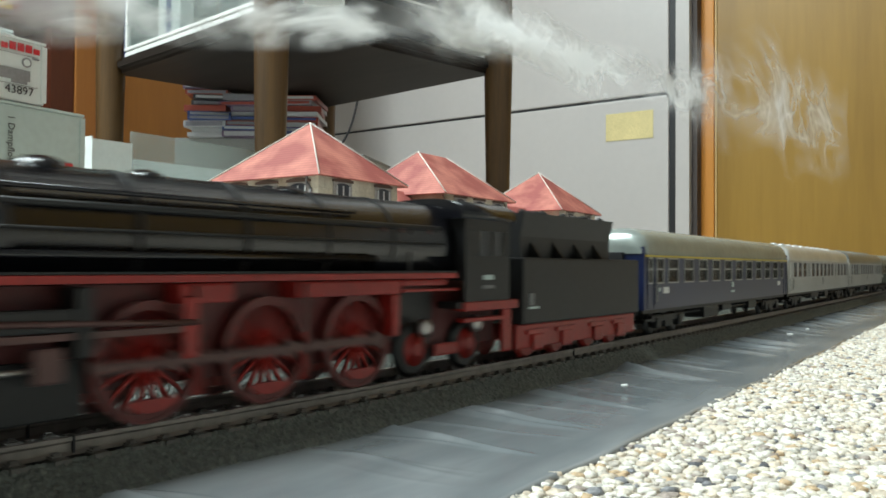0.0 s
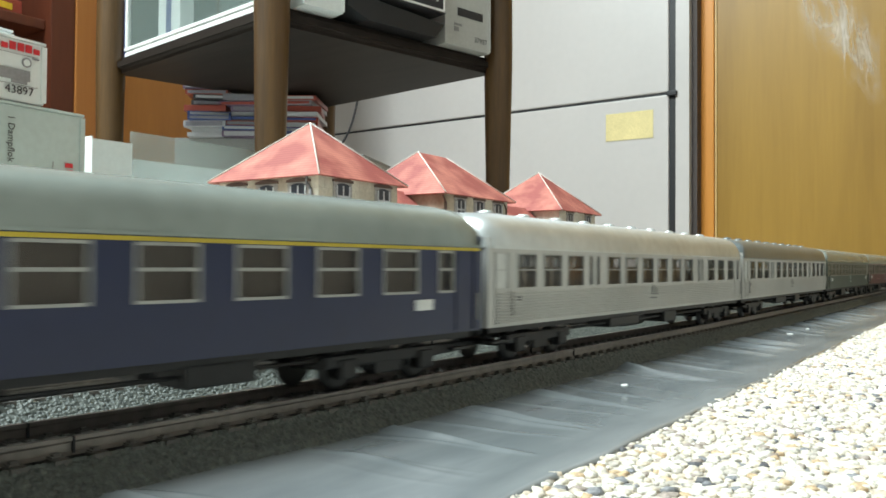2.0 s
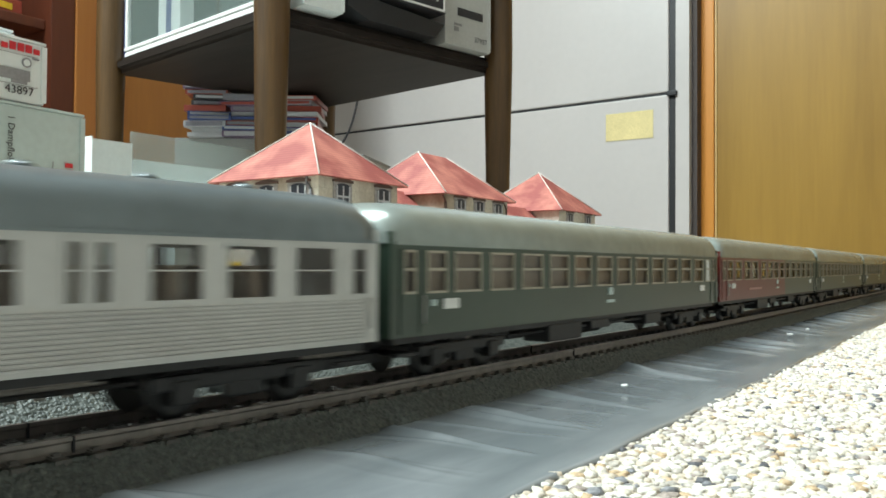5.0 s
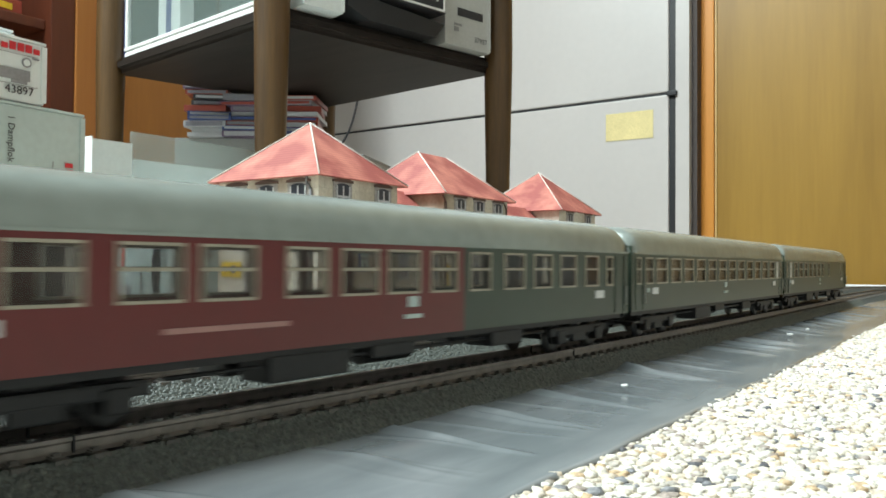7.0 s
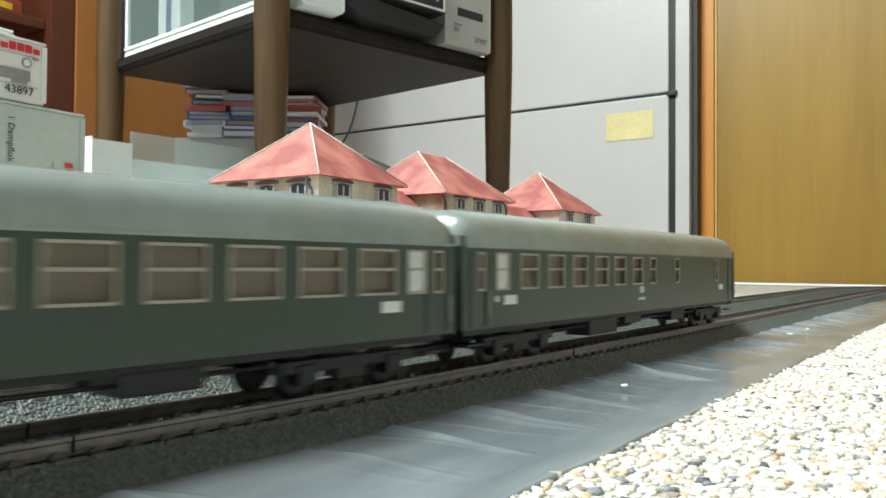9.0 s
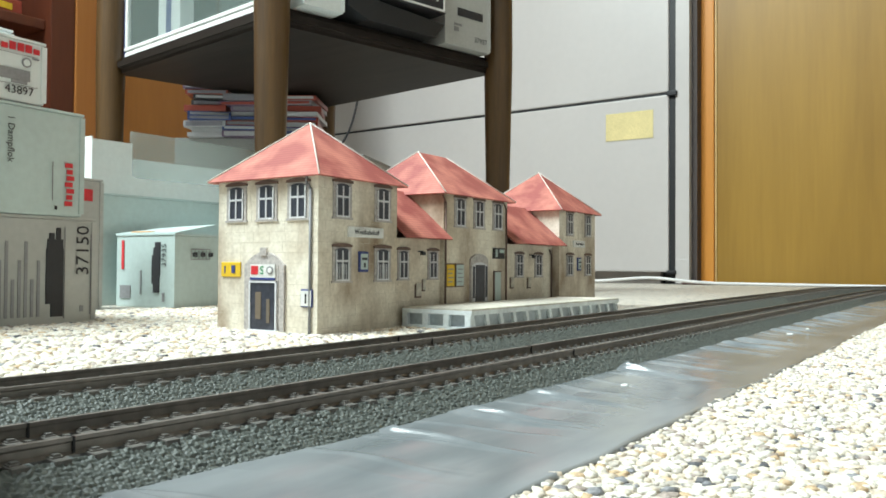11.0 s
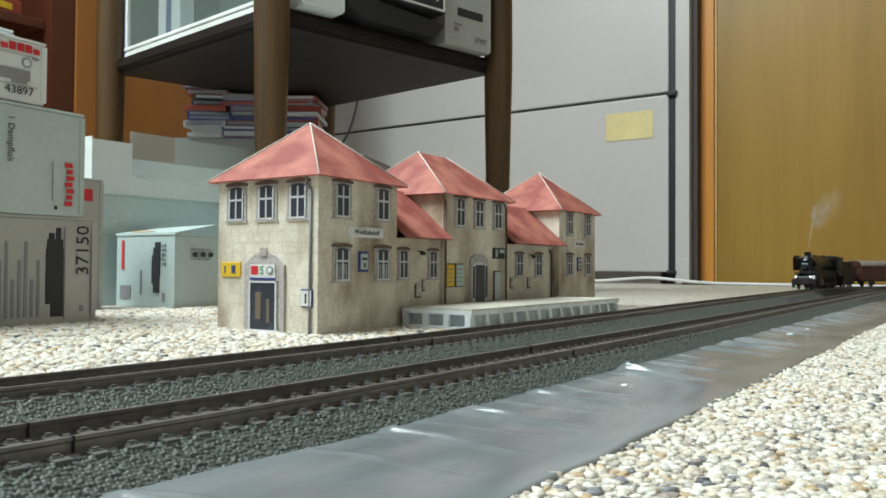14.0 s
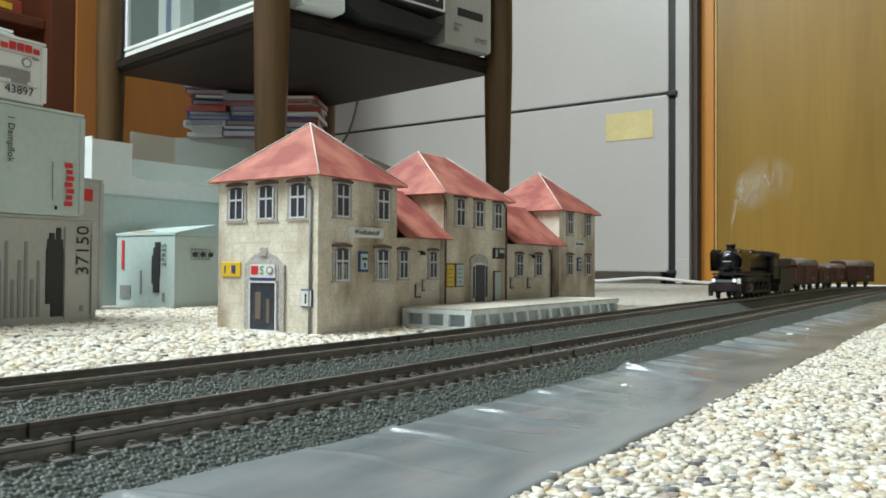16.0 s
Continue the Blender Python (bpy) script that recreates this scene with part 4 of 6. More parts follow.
def station():
    st = thing("station_building", pose(-.3175, .3225, 0, 0, 0, 2.0), "printed card model station with cream walls and red roofs", "model building")
    dep = .0835
    eave = .0925

    def front(y, z, x=0.0):
        return Matrix.Translation((x, y, z)) @ Matrix.Rotation(math.pi / 2, 4, "Z")

    def side(x, z, y=0.0):
        return Matrix.Translation((x, y, z))

    wings = (("wing", 0, .0743, 0, .1305, 0), ("pavilion", .129, .2214, 0, .127, .038), ("wing", .3187, .401, 0, .1315, 0))
    for n, y0, y1, xf, top, ridge in wings:
        part(n, box(B(), -dep, xf, y0, y1, 0, eave), M_CARD, st)
        rf = hip_roof(st, -dep, xf, y0, y1, eave - .0012, top, ridge)
        o = .0052
        xm, ym = (-dep + xf) / 2, (y0 + y1) / 2
        for cx, cy, e in ((xf + o, y0 - o, -1), (xf + o, y1 + o, 1), (-dep - o, y0 - o, -1)):
            part("hip_edge", tube(B(), (cx, cy, eave - .0008), (xm, ym + e * ridge / 2, top + .0003), .00045, seg=6), M_EDGE, rf, "pale bare card along the hip")
        courses(st, front(y0, 0, xf), y1 - y0, .004, eave)
    courses(st, side(-dep, 0, 0), dep, .004, eave)
    for y0, y1, xf in ((.0743, .129, -.003), (.2214, .3187, -.007)):
        part("link", box(B(), -dep + .004, xf, y0, y1, 0, .0585), M_CARD, st)
        rf = part("roof", poly(B(), [(.008, y0, .0590), (.008, y1, .0590), (-dep * .40, y1, .094), (-dep * .40, y0, .094)], .001), M_ROOFCARD, st, "red tiled card roof")
        part("roof_plane", poly(B(), [(-dep - .004, y1, .0545), (-dep - .004, y0, .0545), (-dep * .40, y0, .094), (-dep * .40, y1, .094)], .001), M_ROOFCARD, rf)
        courses(st, front(y0, 0, xf), y1 - y0, .004, .058)
    # windows of the gable end
    for x in (-.067, -.041, -.0152):
        window(st, side(x, .0672), .0128, .0210)
    # windows of the long front
    for y in (.0205, .0592):
        window(st, front(y, .0685), .0122, .0205)
        window(st, front(y, .0310), .0122, .0200, True)
    for y in (.1505, .1772, .2057):
        window(st, front(y, .0690), .0118, .0205)
    for y in (.0853, .1200):
        window(st, front(y, .0315, -.003), .0095, .0190)
    for y in (.2550, .2907):
        window(st, front(y, .0315, -.007), .0115, .0190)
    for y in (.3410, .3830):
        window(st, front(y, .0695), .0115, .0205)
        window(st, front(y, .0320), .0115, .0190)
    # the entrance with its surround, transom sign and glazed door
    e = part("entrance", prism(B(), arch(.0285, .0480, .008), -.0016, .0004), M_TRIM, st, "grey stone door surround")
    e.matrix_local = side(-.0415, 0) @ Matrix.Diagonal((1.16, 1, 1, 1))
    part("keystone", box(B(), -.0024, .0024, -.0024, -.0012, .0455, .0505, .0003), M_TRIM, e)
    part("reveal", prism(B(), arch(.0215, .0428, .003), -.0019, -.0012), M_TRIM, e, "dark reveal")
    part("transom_sign", box(B(), -.0088, .0088, -.0028, -.0020, .0325, .0405), M_WHITE, e, "white sign board")
    bm = B()
    box(bm, -.0080, -.0030, -.0032, -.0027, .0345, .0395)
    part("print_bar", bm, M_RED_INK, e)
    words("lettering", "S", .0068, mat("ink_green", (.03, .30, .12), .5), e, face(-.0003, -.0030, .0368), "green lettering")
    for cx in (.0056,):
        o = part("sign_ring", lathe(B(), (cx, -.0027, .037), (0, -1, 0), [(0, .0024), (.0005, .0024)], 20), M_GREY_INK, e)
        part("ring_field", lathe(B(), (cx, -.0029, .037), (0, -1, 0), [(0, .0015), (.0005, .0015)], 20), M_WHITE, o)
    part("sign_foot", box(B(), -.0088, .0088, -.0030, -.0021, .0312, .0326), M_BLUE_INK, e)
    part("door_leaf", box(B(), -.0095, .0095, -.0024, -.0015, .0015, .0300), M_WIN_DARK, e)
    bm = B()
    for x in (-.0098, .0090):
        box(bm, x, x + .0010, -.0028, -.0020, .001, .0305)
    box(bm, -.0098, .0100, -.0028, -.0020, .0295, .0307)
    box(bm, -.0105, .0105, -.0030, -.0010, 0, .0018)
    part("door_frame", bm, M_WIN_BAR, e)
    # tan bars painted on the door pane as reflections in its glass
    bm = B()
    box(bm, -.0050, -.0010, -.0027, -.0022, .008, .024)
    box(bm, .0030, .0052, -.0027, -.0022, .006, .020)
    part("pane_reflection", bm, mat("door_reflection", (.19, .15, .11), .4), e)
    # signs
    o = part("sign_board", box(B(), -.0085, .0085, -.0009, .0003, -.0045, .0045, .0005), M_YELLOW, st, "yellow direction sign")
    o.matrix_local = side(-.0712, .0372)
    bm = B()
    box(bm, -.0052, -.0045, -.0013, -.0008, -.0024, .0022)
    box(bm, .0012, .0042, -.0013, -.0008, -.0022, .0026)
    part("print_bar", bm, M_BLUE_INK, o)
    o = part("sign_board", box(B(), -.0046, .0046, -.0011, .0003, -.0052, .0052, .0008), M_BLUE_INK, st, "blue-rimmed white notice")
    o.matrix_local = side(-.0078, .0212)
    f = part("sign_field", box(B(), -.0039, .0039, -.0014, -.0010, -.0044, .0044), M_WHITE, o)
    part("print_bar", box(B(), -.0005, .0005, -.0017, -.0013, -.0028, .0026), M_INK, f)
    for y, z, w in ((.0420, .0603, .0335), (.3605, .0615, .026)):
        o = part("name_board", box(B(), -w / 2, w / 2, -.0014, .0003, -.0032, .0032, .0004), M_WHITE, st, "white name board")
        o.matrix_local = front(y, z)
        words("lettering", "Westbahnhof", w * .128, M_INK, o, face(0, -.0016, 0), "black lettering")
    for y, z, w, h, mm in ((.0400, .0425, .0090, .0125, M_BLUE_INK), (.3615, .0425, .0085, .0125, M_BLUE_INK)):
        o = part("notice", box(B(), -w / 2, w / 2, -.0011, .0003, -h / 2, h / 2, .0006), mm, st, "dark framed notice")
        o.matrix_local = front(y, z)
        part("notice_field", box(B(), -w * .36, w * .36, -.0014, -.0010, -h * .38, h * .38), M_BOXMINT, o)
        bm = B()
        box(bm, -w * .26, w * .26, -.0017, -.0013, h * .08, h * .2)
        box(bm, -w * .06, w * .10, -.0017, -.0013, -h * .28, -h * .05)
        part("print_bar", bm, M_INK, o)
    # pavilion: posters, doorway, dark sign, pale door
    for y, w, mm in ((.1365, .0110, M_YELLOW), (.1491, .0110, M_BOXMINT)):
        o = part("poster", box(B(), -w / 2, w / 2, -.0011, .0003, -.0085, .0085), M_LINTEL, st, "framed poster")
        o.matrix_local = front(y, .0335)
        part("poster_field", box(B(), -w * .43, w * .43, -.0015, -.0010, -.0076, .0076), mm, o)
        bm = B()
        for k in range(4):
            box(bm, -w * .3, w * (.3 - .1 * (k % 2)), -.0017, -.0014, .004 - k * .003, .0048 - k * .003)
        part("print_bar", bm, M_GREY_INK, o)
    d = part("entrance", prism(B(), arch(.0250, .0370, .004), -.0014, .0004), M_TRIM, st, "stone door surround")
    d.matrix_local = front(.1765, .0125)
    part("door_frame", prism(B(), arch(.0215, .0305, .002), -.0018, -.0010), M_WIN_BAR, d)
    part("door_leaf", box(B(), -.0066, .0066, -.0022, -.0015, 0, .0285), M_WIN_DARK, d)
    for x in (-.0092, .0092):
        part("side_light", box(B(), x - .0012, x + .0012, -.0022, -.0015, .004, .0275), M_WIN_DARK, d)
    o = part("sign_board", box(B(), -.0085, .0085, -.0014, .0003, -.0042, .0042), M_INK, st, "dark sign with white marks")
    o.matrix_local = front(.2065, .0502)
    bm = B()
    box(bm, -.0062, -.0034, -.0018, -.0013, -.003, .003)
    box(bm, .0, .0070, -.0018, -.0013, .0004, .003)
    part("print_bar", bm, M_BOXMINT, o)
    o = part("side_door", box(B(), -.0055, .0055, -.0011, .0003, 0, .0240), M_LINTEL, st, "pale grey side door")
    o.matrix_local = front(.2045, .0125)
    part("door_leaf", box(B(), -.0045, .0045, -.0015, -.0010, .001, .0230), M_BOXMINT, o)
    # small wall boxes and wall lamps
    for y, z, w, h in ((.1020, .024, .0058, .0088), (.1085, .0275, .0028, .0075), (.2415, .0270, .0050, .0085), (.2720, .0265, .0052, .0085)):
        o = part("wall_box", box(B(), -w / 2, w / 2, -.0016, .0003, -h / 2, h / 2, .0004), M_PLATFORM, st, "small pale wall box")
        o.matrix_local = front(y, z, -.003 if y < .2 else -.007)
        part("box_rim", box(B(), -w * .58, w * .58, -.0008, .0003, -h * .62, h * .42), M_LINTEL, o)
    for y in (.1025, .2735):
        bm = B()
        box(bm, -.0004, .0004, -.004, .0003, 0, .0008)
        box(bm, -.0016, .0016, -.0052, -.0030, -.0022, .0003)
        o = part("wall_lamp", bm, M_INK, st, "small black wall lamp")
        o.matrix_local = front(y, .0495, -.003 if y < .2 else -.007)
    # downpipes
    bm = B()
    tube(bm, (-.0052, -.0009, .001), (-.0052, -.0009, .0835), .0008, seg=8)
    tube(bm, (-.0052, -.0009, .0835), (-.0085, -.0009, .0878), .0008, seg=8)
    tube(bm, (-.0085, -.0009, .0878), (-.0085, -.0009, .0922), .0008, seg=8)
    part("downpipe", bm, M_GREY_INK, st, "grey downpipe")
    for y, xf, z in ((.2185, 0, .085), (.3155, -.007, .05), (.1305, 0, .085)):
        bm = B()
        tube(bm, (xf + .0009, y, .001), (xf + .0009, y, z), .0007, seg=8)
        tube(bm, (xf + .0009, y, z), (xf + .0009, y - .004, z + .005), .0007, seg=8)
        part("downpipe", bm, M_LINTEL, st)


def platform():
    """A card platform with panelled sides along the station's front."""
    p = thing("station_platform", pose(-.2668, .4035, 0, 0, 0, 0.5), "pale card platform with panelled blue-grey sides", "model platform")
    w, L, h = .0525, .228, .0137
    part("platform_core", box(B(), -w + .0012, -.0022, .0022, L - .002, 0, h - .001), M_PLATPANEL, p)
    part("deck", box(B(), -w, .0008, -.0008, L, h - .001, h), M_PLATFORM, p)
    bm = B()
    box(bm, -w, .0012, -.0012, .0012, h - .0038, h - .0011)
    part("coping", bm, M_PLATWALL, p)
    part("coping", box(B(), -.0012, .0012, .0013, L, h - .0038, h - .0011), M_PLATWALL, p)
    n = 13
    for k in range(n + 1):
        y = .0013 + (L - .004) * k / n
        part("pilaster", poly(B(), [(-.0008, y - .0006, h - .0038), (-.0004, y + .0026, h - .0038), (.0016, y + .0026, 0), (.0016, y - .0006, 0)][::-1], .0022), M_PLATWALL, p)
    part("skirting", box(B(), -.0014, .0014, 0, L - .002, 0, .0024), M_PLATWALL, p)
    for k in range(4):
        x = -w + (w - .004) * k / 3
        part("pilaster", box(B(), x, x + .0042, -.0010, .0020, .0025, h - .0039), M_PLATWALL, p)
    part("skirting", box(B(), -w, .0, -.0014, .0021, 0, .0024), M_PLATWALL, p)


# ---- rolling stock: own space, y along the track (travel towards -y), z from the rail head ----
BODY_W = .0145
COACH_L = .268


def roof_outline(w, z0, z1, n=14, inset=.0):
    pts = []
    for k in range(n + 1):
        a = math.pi * k / n
        c, s = math.cos(a), math.sin(a)
        pts.append(((w - inset) * math.copysign(abs(c) ** .72, c), z0 + (z1 - z0 - inset) * abs(s) ** .72))
    return pts


def coach_side(bm, wins, z0, zt, wz0, wz1, L, sx):
    """One side wall with real openings: bands below and above, and the piers between."""
    x0, x1 = (BODY_W - .0009, BODY_W) if sx > 0 else (-BODY_W, -BODY_W + .0009)
    box(bm, x0, x1, 0, L, z0, wz0)
    box(bm, x0, x1, 0, L, wz1, zt)
    y = 0
    for a, b, *_ in wins:
        if a > y + 1e-5:
            box(bm, x0, x1, y, a, wz0, wz1)
        y = b
    box(bm, x0, x1, y, L, wz0, wz1)


def bogie(parent, y, grey=False):
    b = part("bogie", B(), M_UNDER, parent)
    bm = B()
    for sx in (-1, 1):
        x0, x1 = sorted((sx * .0098, sx * .0122))
        box(bm, x0, x1, y - .0215, y + .0215, .0058, .0088, .0006)
        for yy in (y - .0145, y + .0145):
            box(bm, x0, x1 + (0.0008 if sx > 0 else 0), yy - .0028, yy + .0028, .0030, .0078, .0005)
        box(bm, x0, x1, y - .005, y + .005, .0032, .0065, .0005)
        for yy in (y - .0075, y + .0075):
            tube(bm, (sx * .0112, yy, .0045), (sx * .0112, yy, .0095), .0011, seg=8)
    box(bm, -.0095, .0095, y - .004, y + .004, .0060, .0105)
    bm.to_mesh(b.data)
    bm.free()
    for yy in (y - .0145, y + .0145):
        bm = B()
        tube(bm, (-.0092, yy, .0052), (.0092, yy, .0052), .0010, seg=8)
        for sx in (-1, 1):
            lathe(bm, (sx * .0072, yy, .0052), (sx, 0, 0), [(0, .0058), (.0006, .0058), (.0007, .0052), (.0018, .0050), (.0019, .0040)], 20)
        part("wheelset", bm, M_LOCO_MATT, b)
    return b


def coach(kind, body, roof, frame_mat, wins, label, stripe=None, ribs=False, second=None, boxes=(), top_vents=False, inner=None, seat_top=.0300, span=(.0229, .0343)):
    """A four-axle express coach."""
    c = thing("coach", label=label, category="model coach", group="coaches of the express train")
    L = COACH_L
    z0, zt, zr = .0118, .0358, .0473
    wz0, wz1 = span
    if second is None:
        bm = B()
        for sx in (-1, 1):
            coach_side(bm, wins, z0, zt, wz0, wz1, L, sx)
        part("body", bm, body, c)
    else:
        cut, colour2 = second
        w1 = [w for w in wins if w[1] <= cut]
        w2 = [(a - cut, b - cut) for a, b, *_ in wins if a >= cut]
        for nm, ww, off, ll, mm in (("body", w1, 0, cut, body), ("body", w2, cut, L - cut, colour2)):
            bm = B()
            for sx in (-1, 1):
                coach_side(bm, ww, z0, zt, wz0, wz1, ll, sx)
            o = part(nm, bm, mm, c)
            o.location.y = off
    # ends, floor
    for y0, y1, mm in ((-.0012, 0, body), (L, L + .0012, second[1] if second else body)):
        part("end_wall", box(B(), -BODY_W, BODY_W, y0, y1, z0, zt + .003), mm, c)
    part("underframe", box(B(), -.0128, .0128, .002, L - .002, .0100, .0125), M_UNDER, c)
    # roof with rounded ends
    bm = B()
    rings = []
    prof = [(-.0016, .006, .30), (-.0008, .0022, .72), (.004, .0004, .96), (.012, 0, 1.0), (L - .012, 0, 1.0), (L - .004, .0004, .96), (L + .0008, .0022, .72), (L + .0016, .006, .30)]
    for y, ins, f in prof:
        rings.append([bm.verts.new((x, y, z)) for x, z in roof_outline(BODY_W + .0004 - ins * .3, zt, zt + (zr - zt) * f)])
    for a, b in zip(rings, rings[1:]):
        for k in range(len(a) - 1):
            f = bm.faces.new((a[k], a[k + 1], b[k + 1], b[k]))
            f.smooth = True
    bm.faces.new(rings[0])
    bm.faces.new(rings[-1][::-1])
    rf = part("roof", bm, roof, c)
    bm = B()
    for sx in (-1, 1):
        x0, x1 = sorted((sx * (BODY_W + .0001), sx * (BODY_W + .0007)))
        box(bm, x0, x1, .0, L, zt - .0003, zt + .0004)
    part("gutter", bm, roof, rf)
    if top_vents:
        for k in range(10):
            y = .02 + k * .0245
            part("roof_vent", lathe(B(), (0, y, zr - .0006), (0, 0, 1), [(0, .0026), (.0012, .0026), (.0019, .0012)], 12), roof, rf)
    # windows: frame, pane, mid bar
    cache = {}
    for a, b, *opt in wins:
        w = round(b - a, 4)
        if w not in cache:
            bm = B()
            t = .0006
            box(bm, -.0005, .0004, 0, t, 0, wz1 - wz0)
            box(bm, -.0005, .0004, w - t, w, 0, wz1 - wz0)
            box(bm, -.0005, .0004, t, w - t, 0, t)
            box(bm, -.0005, .0004, t, w - t, wz1 - wz0 - t, wz1 - wz0)
            box(bm, -.0005, .0003, t, w - t, .0060, .0063 if top_vents else .0067)
            fm = mesh_of("window", bm, frame_mat)
            bm = B()
            box(bm, -.0004, -.0001, t, w - t, t, wz1 - wz0 - t)
            cache[w] = (fm, mesh_of("pane", bm, M_PANE))
        for sx in (-1, 1):
            m = Matrix.Translation((sx * (BODY_W - .0001), a if sx > 0 else b, wz0)) @ Matrix.Rotation(0 if sx > 0 else math.pi, 4, "Z")
            o = share("window", cache[w][0], c, m=m)
            pn = share("pane", cache[w][1], o)
            if opt:
                pn.data = pn.data.copy()
                pn.data.materials[0] = M_FROST
            pn.visible_shadow = False
    # seats and a corridor wall inside
    bm = B()
    box(bm, -.0125, .0125, .003, L - .003, .0126, .0146)
    y = .024
    while y < L - .024:
        box(bm, -.0118, -.0022, y, y + .0022, .0146, seat_top)
        box(bm, .0022, .0118, y, y + .0022, .0146, seat_top)
        y += .0095
    if inner is None and seat_top > .025:
        box(bm, -.0130, -.0120, .02, L * .62, .0146, .0290)
    part("interior", bm, M_INTERIOR, c, "beige seats and partitions")
    if inner:
        for sx in (-1, 1):
            part("inner_wall", box(B(), *sorted((sx * .0122, sx * .0127)), .014, L - .014, .0147, .0352), inner, c, "inner compartment wall")
    # bands and fittings
    if stripe:
        for sx in (-1, 1):
            x0, x1 = sorted((sx * BODY_W, sx * (BODY_W + .0003)))
            part("stripe", box(B(), x0, x1, .0, L, .0345, .0353), stripe, c, "yellow band under the roof")
    if ribs:
        for sx in (-1, 1):
            for k in range(11):
                z = .0128 + k * .00088
                part("rib", prism(B(), [(sx * BODY_W, z), (sx * (BODY_W + .0006), z + .00012), (sx * (BODY_W + .0006), z + .00040), (sx * BODY_W, z + .0005)], .004, L - .004), body, c)
    lower = second[1] if second else body
    for sx in (-1, 1):
        x0, x1 = sorted((sx * BODY_W, sx * (BODY_W + .0004)))
        for y0, y1 in ((.0215, .0285), (L - .0285, L - .0215)) if not ribs else ((L * .5 - .004, L * .5 + .003),):
            part("route_plate", box(B(), x0, x1, y0, y1, .0185, .0213), M_WHITE if not ribs else M_GREYBOX, c, "white route plate")
        for y0, y1, z, zz in ((.0158, .018, .0195, .0212), (L * .485, L * .485 + .004, .0195, .0222), (L * .485 - .0015, L * .485 + .0055, .0165, .0176)):
            part("marking", box(B(), x0, x1, y0, y1, z, zz), M_GREYBOX if ribs else M_BOXMINT, c, "pale printed marking")
        # end doors: raised frame
        for y0, y1 in ((.0025, .0112), (L - .0112, L - .0025)):
            bm = B()
            for a, b in ((y0, y0 + .0004), (y1 - .0004, y1)):
                box(bm, x0, x1 - .0001 if sx > 0 else x1, a, b, .0125, .0345)
            d = part("door", bm, body if y0 < .1 else lower, c)
            part("handrail", tube(B(), (sx * (BODY_W + .0008), y1 + .0008, .015), (sx * (BODY_W + .0008), y1 + .0008, .0225), .0003, seg=6), M_ALU, d)
            part("step", box(B(), *sorted((sx * .0118, sx * .0138)), y0, y1, .0068, .0076), M_UNDER, d)
    # bellows, buffers, couplings at both ends
    for e, y in ((-1, -.0012), (1, L + .0012)):
        bm = B()
        for k in range(3):
            ya, yb = sorted((y + e * .0009 * k, y + e * .0009 * (k + .6)))
            box(bm, -.0058, .0058, ya, yb, .0130, .0365, .0003)
        part("bellows", bm, M_BLACK, c)
        for sx in (-1, 1):
            part("buffer", lathe(B(), (sx * .0098, y, .0118), (0, e, 0), [(0, .0011), (.0024, .0011), (.0025, .0025), (.0032, .0025)], 14), M_UNDER, c)
        part("coupling", box(B(), -.0018, .0018, *sorted((y - e * .012, y + e * .0042)), .0042, .0068, .0004), M_UNDER, c)
    # gear below the floor
    for y0, y1, z, mm in boxes:
        for sx in (-1, 1):
            x0, x1 = sorted((sx * .0030, sx * .0132))
            part("equipment_box", box(B(), x0, x1, y0, y1, z, .0104, .0005), mm, c)
    bm = B()
    tube(bm, (.004, L * .5 - .012, .0075), (.004, L * .5 + .008, .0075), .0030, seg=12)
    for sx in (-1, 1):
        tube(bm, (sx * .011, .06, .0082), (sx * .011, L - .06, .0082), .0005, seg=6)
    part("brake_gear", bm, M_UNDER, c)
    bogie(c, .036)
    bogie(c, L - .036)
    return c


def regular(y0, pitch, w, n):
    return [(y0 + k * pitch, y0 + k * pitch + w) for k in range(n)]


def spoked_wheel(parent, name, r, spokes, at, mat_rim, counter=True, mat_spoke=None, look_words="red spokes"):
    """A wheel in red with spokes; its own space is at its hub, the axle along x."""
    bm = B()
    t = .0022
    seg = 40
    for ra, rb, xa, xb in ((r, r * .93, 0, t), (r * .93, r * .84, .0003, t - .0003)):
        rows = []
        for rr, x in ((ra, xa), (ra, xb), (rb, xb), (rb, xa)):
            rows.append([bm.verts.new((x, rr * math.cos(k * math.tau / seg), rr * math.sin(k * math.tau / seg))) for k in range(seg)])
        for i in range(4):
            for k in range(seg):
                f = bm.faces.new((rows[i][k], rows[i][(k + 1) % seg], rows[(i + 1) % 4][(k + 1) % seg], rows[(i + 1) % 4][k]))
    rim = part(name, bm, mat_rim, parent)
    rim.location = at
    bm = B()
    for k in range(spokes):
        a = k * math.tau / spokes
        tube(bm, (t * .5, r * .18 * math.cos(a), r * .18 * math.sin(a)), (t * .5, r * .87 * math.cos(a), r * .87 * math.sin(a)), .00062, .00042, seg=6)
    lathe(bm, (0, 0, 0), (1, 0, 0), [(0, r * .26), (t * .9, r * .26), (t * 1.2, r * .15), (t * 1.5, r * .12)], 18)
    if counter:
        pts = [(t * .75, r * .82 * math.cos(a), r * .82 * math.sin(a)) for a in np.linspace(-.75 - math.pi / 2, .75 - math.pi / 2, 10)]
        poly(bm, pts, -t * .6)
    part("spokes", bm, mat_spoke or M_LOCORED, rim, look_words)
    return rim


CAB = .004


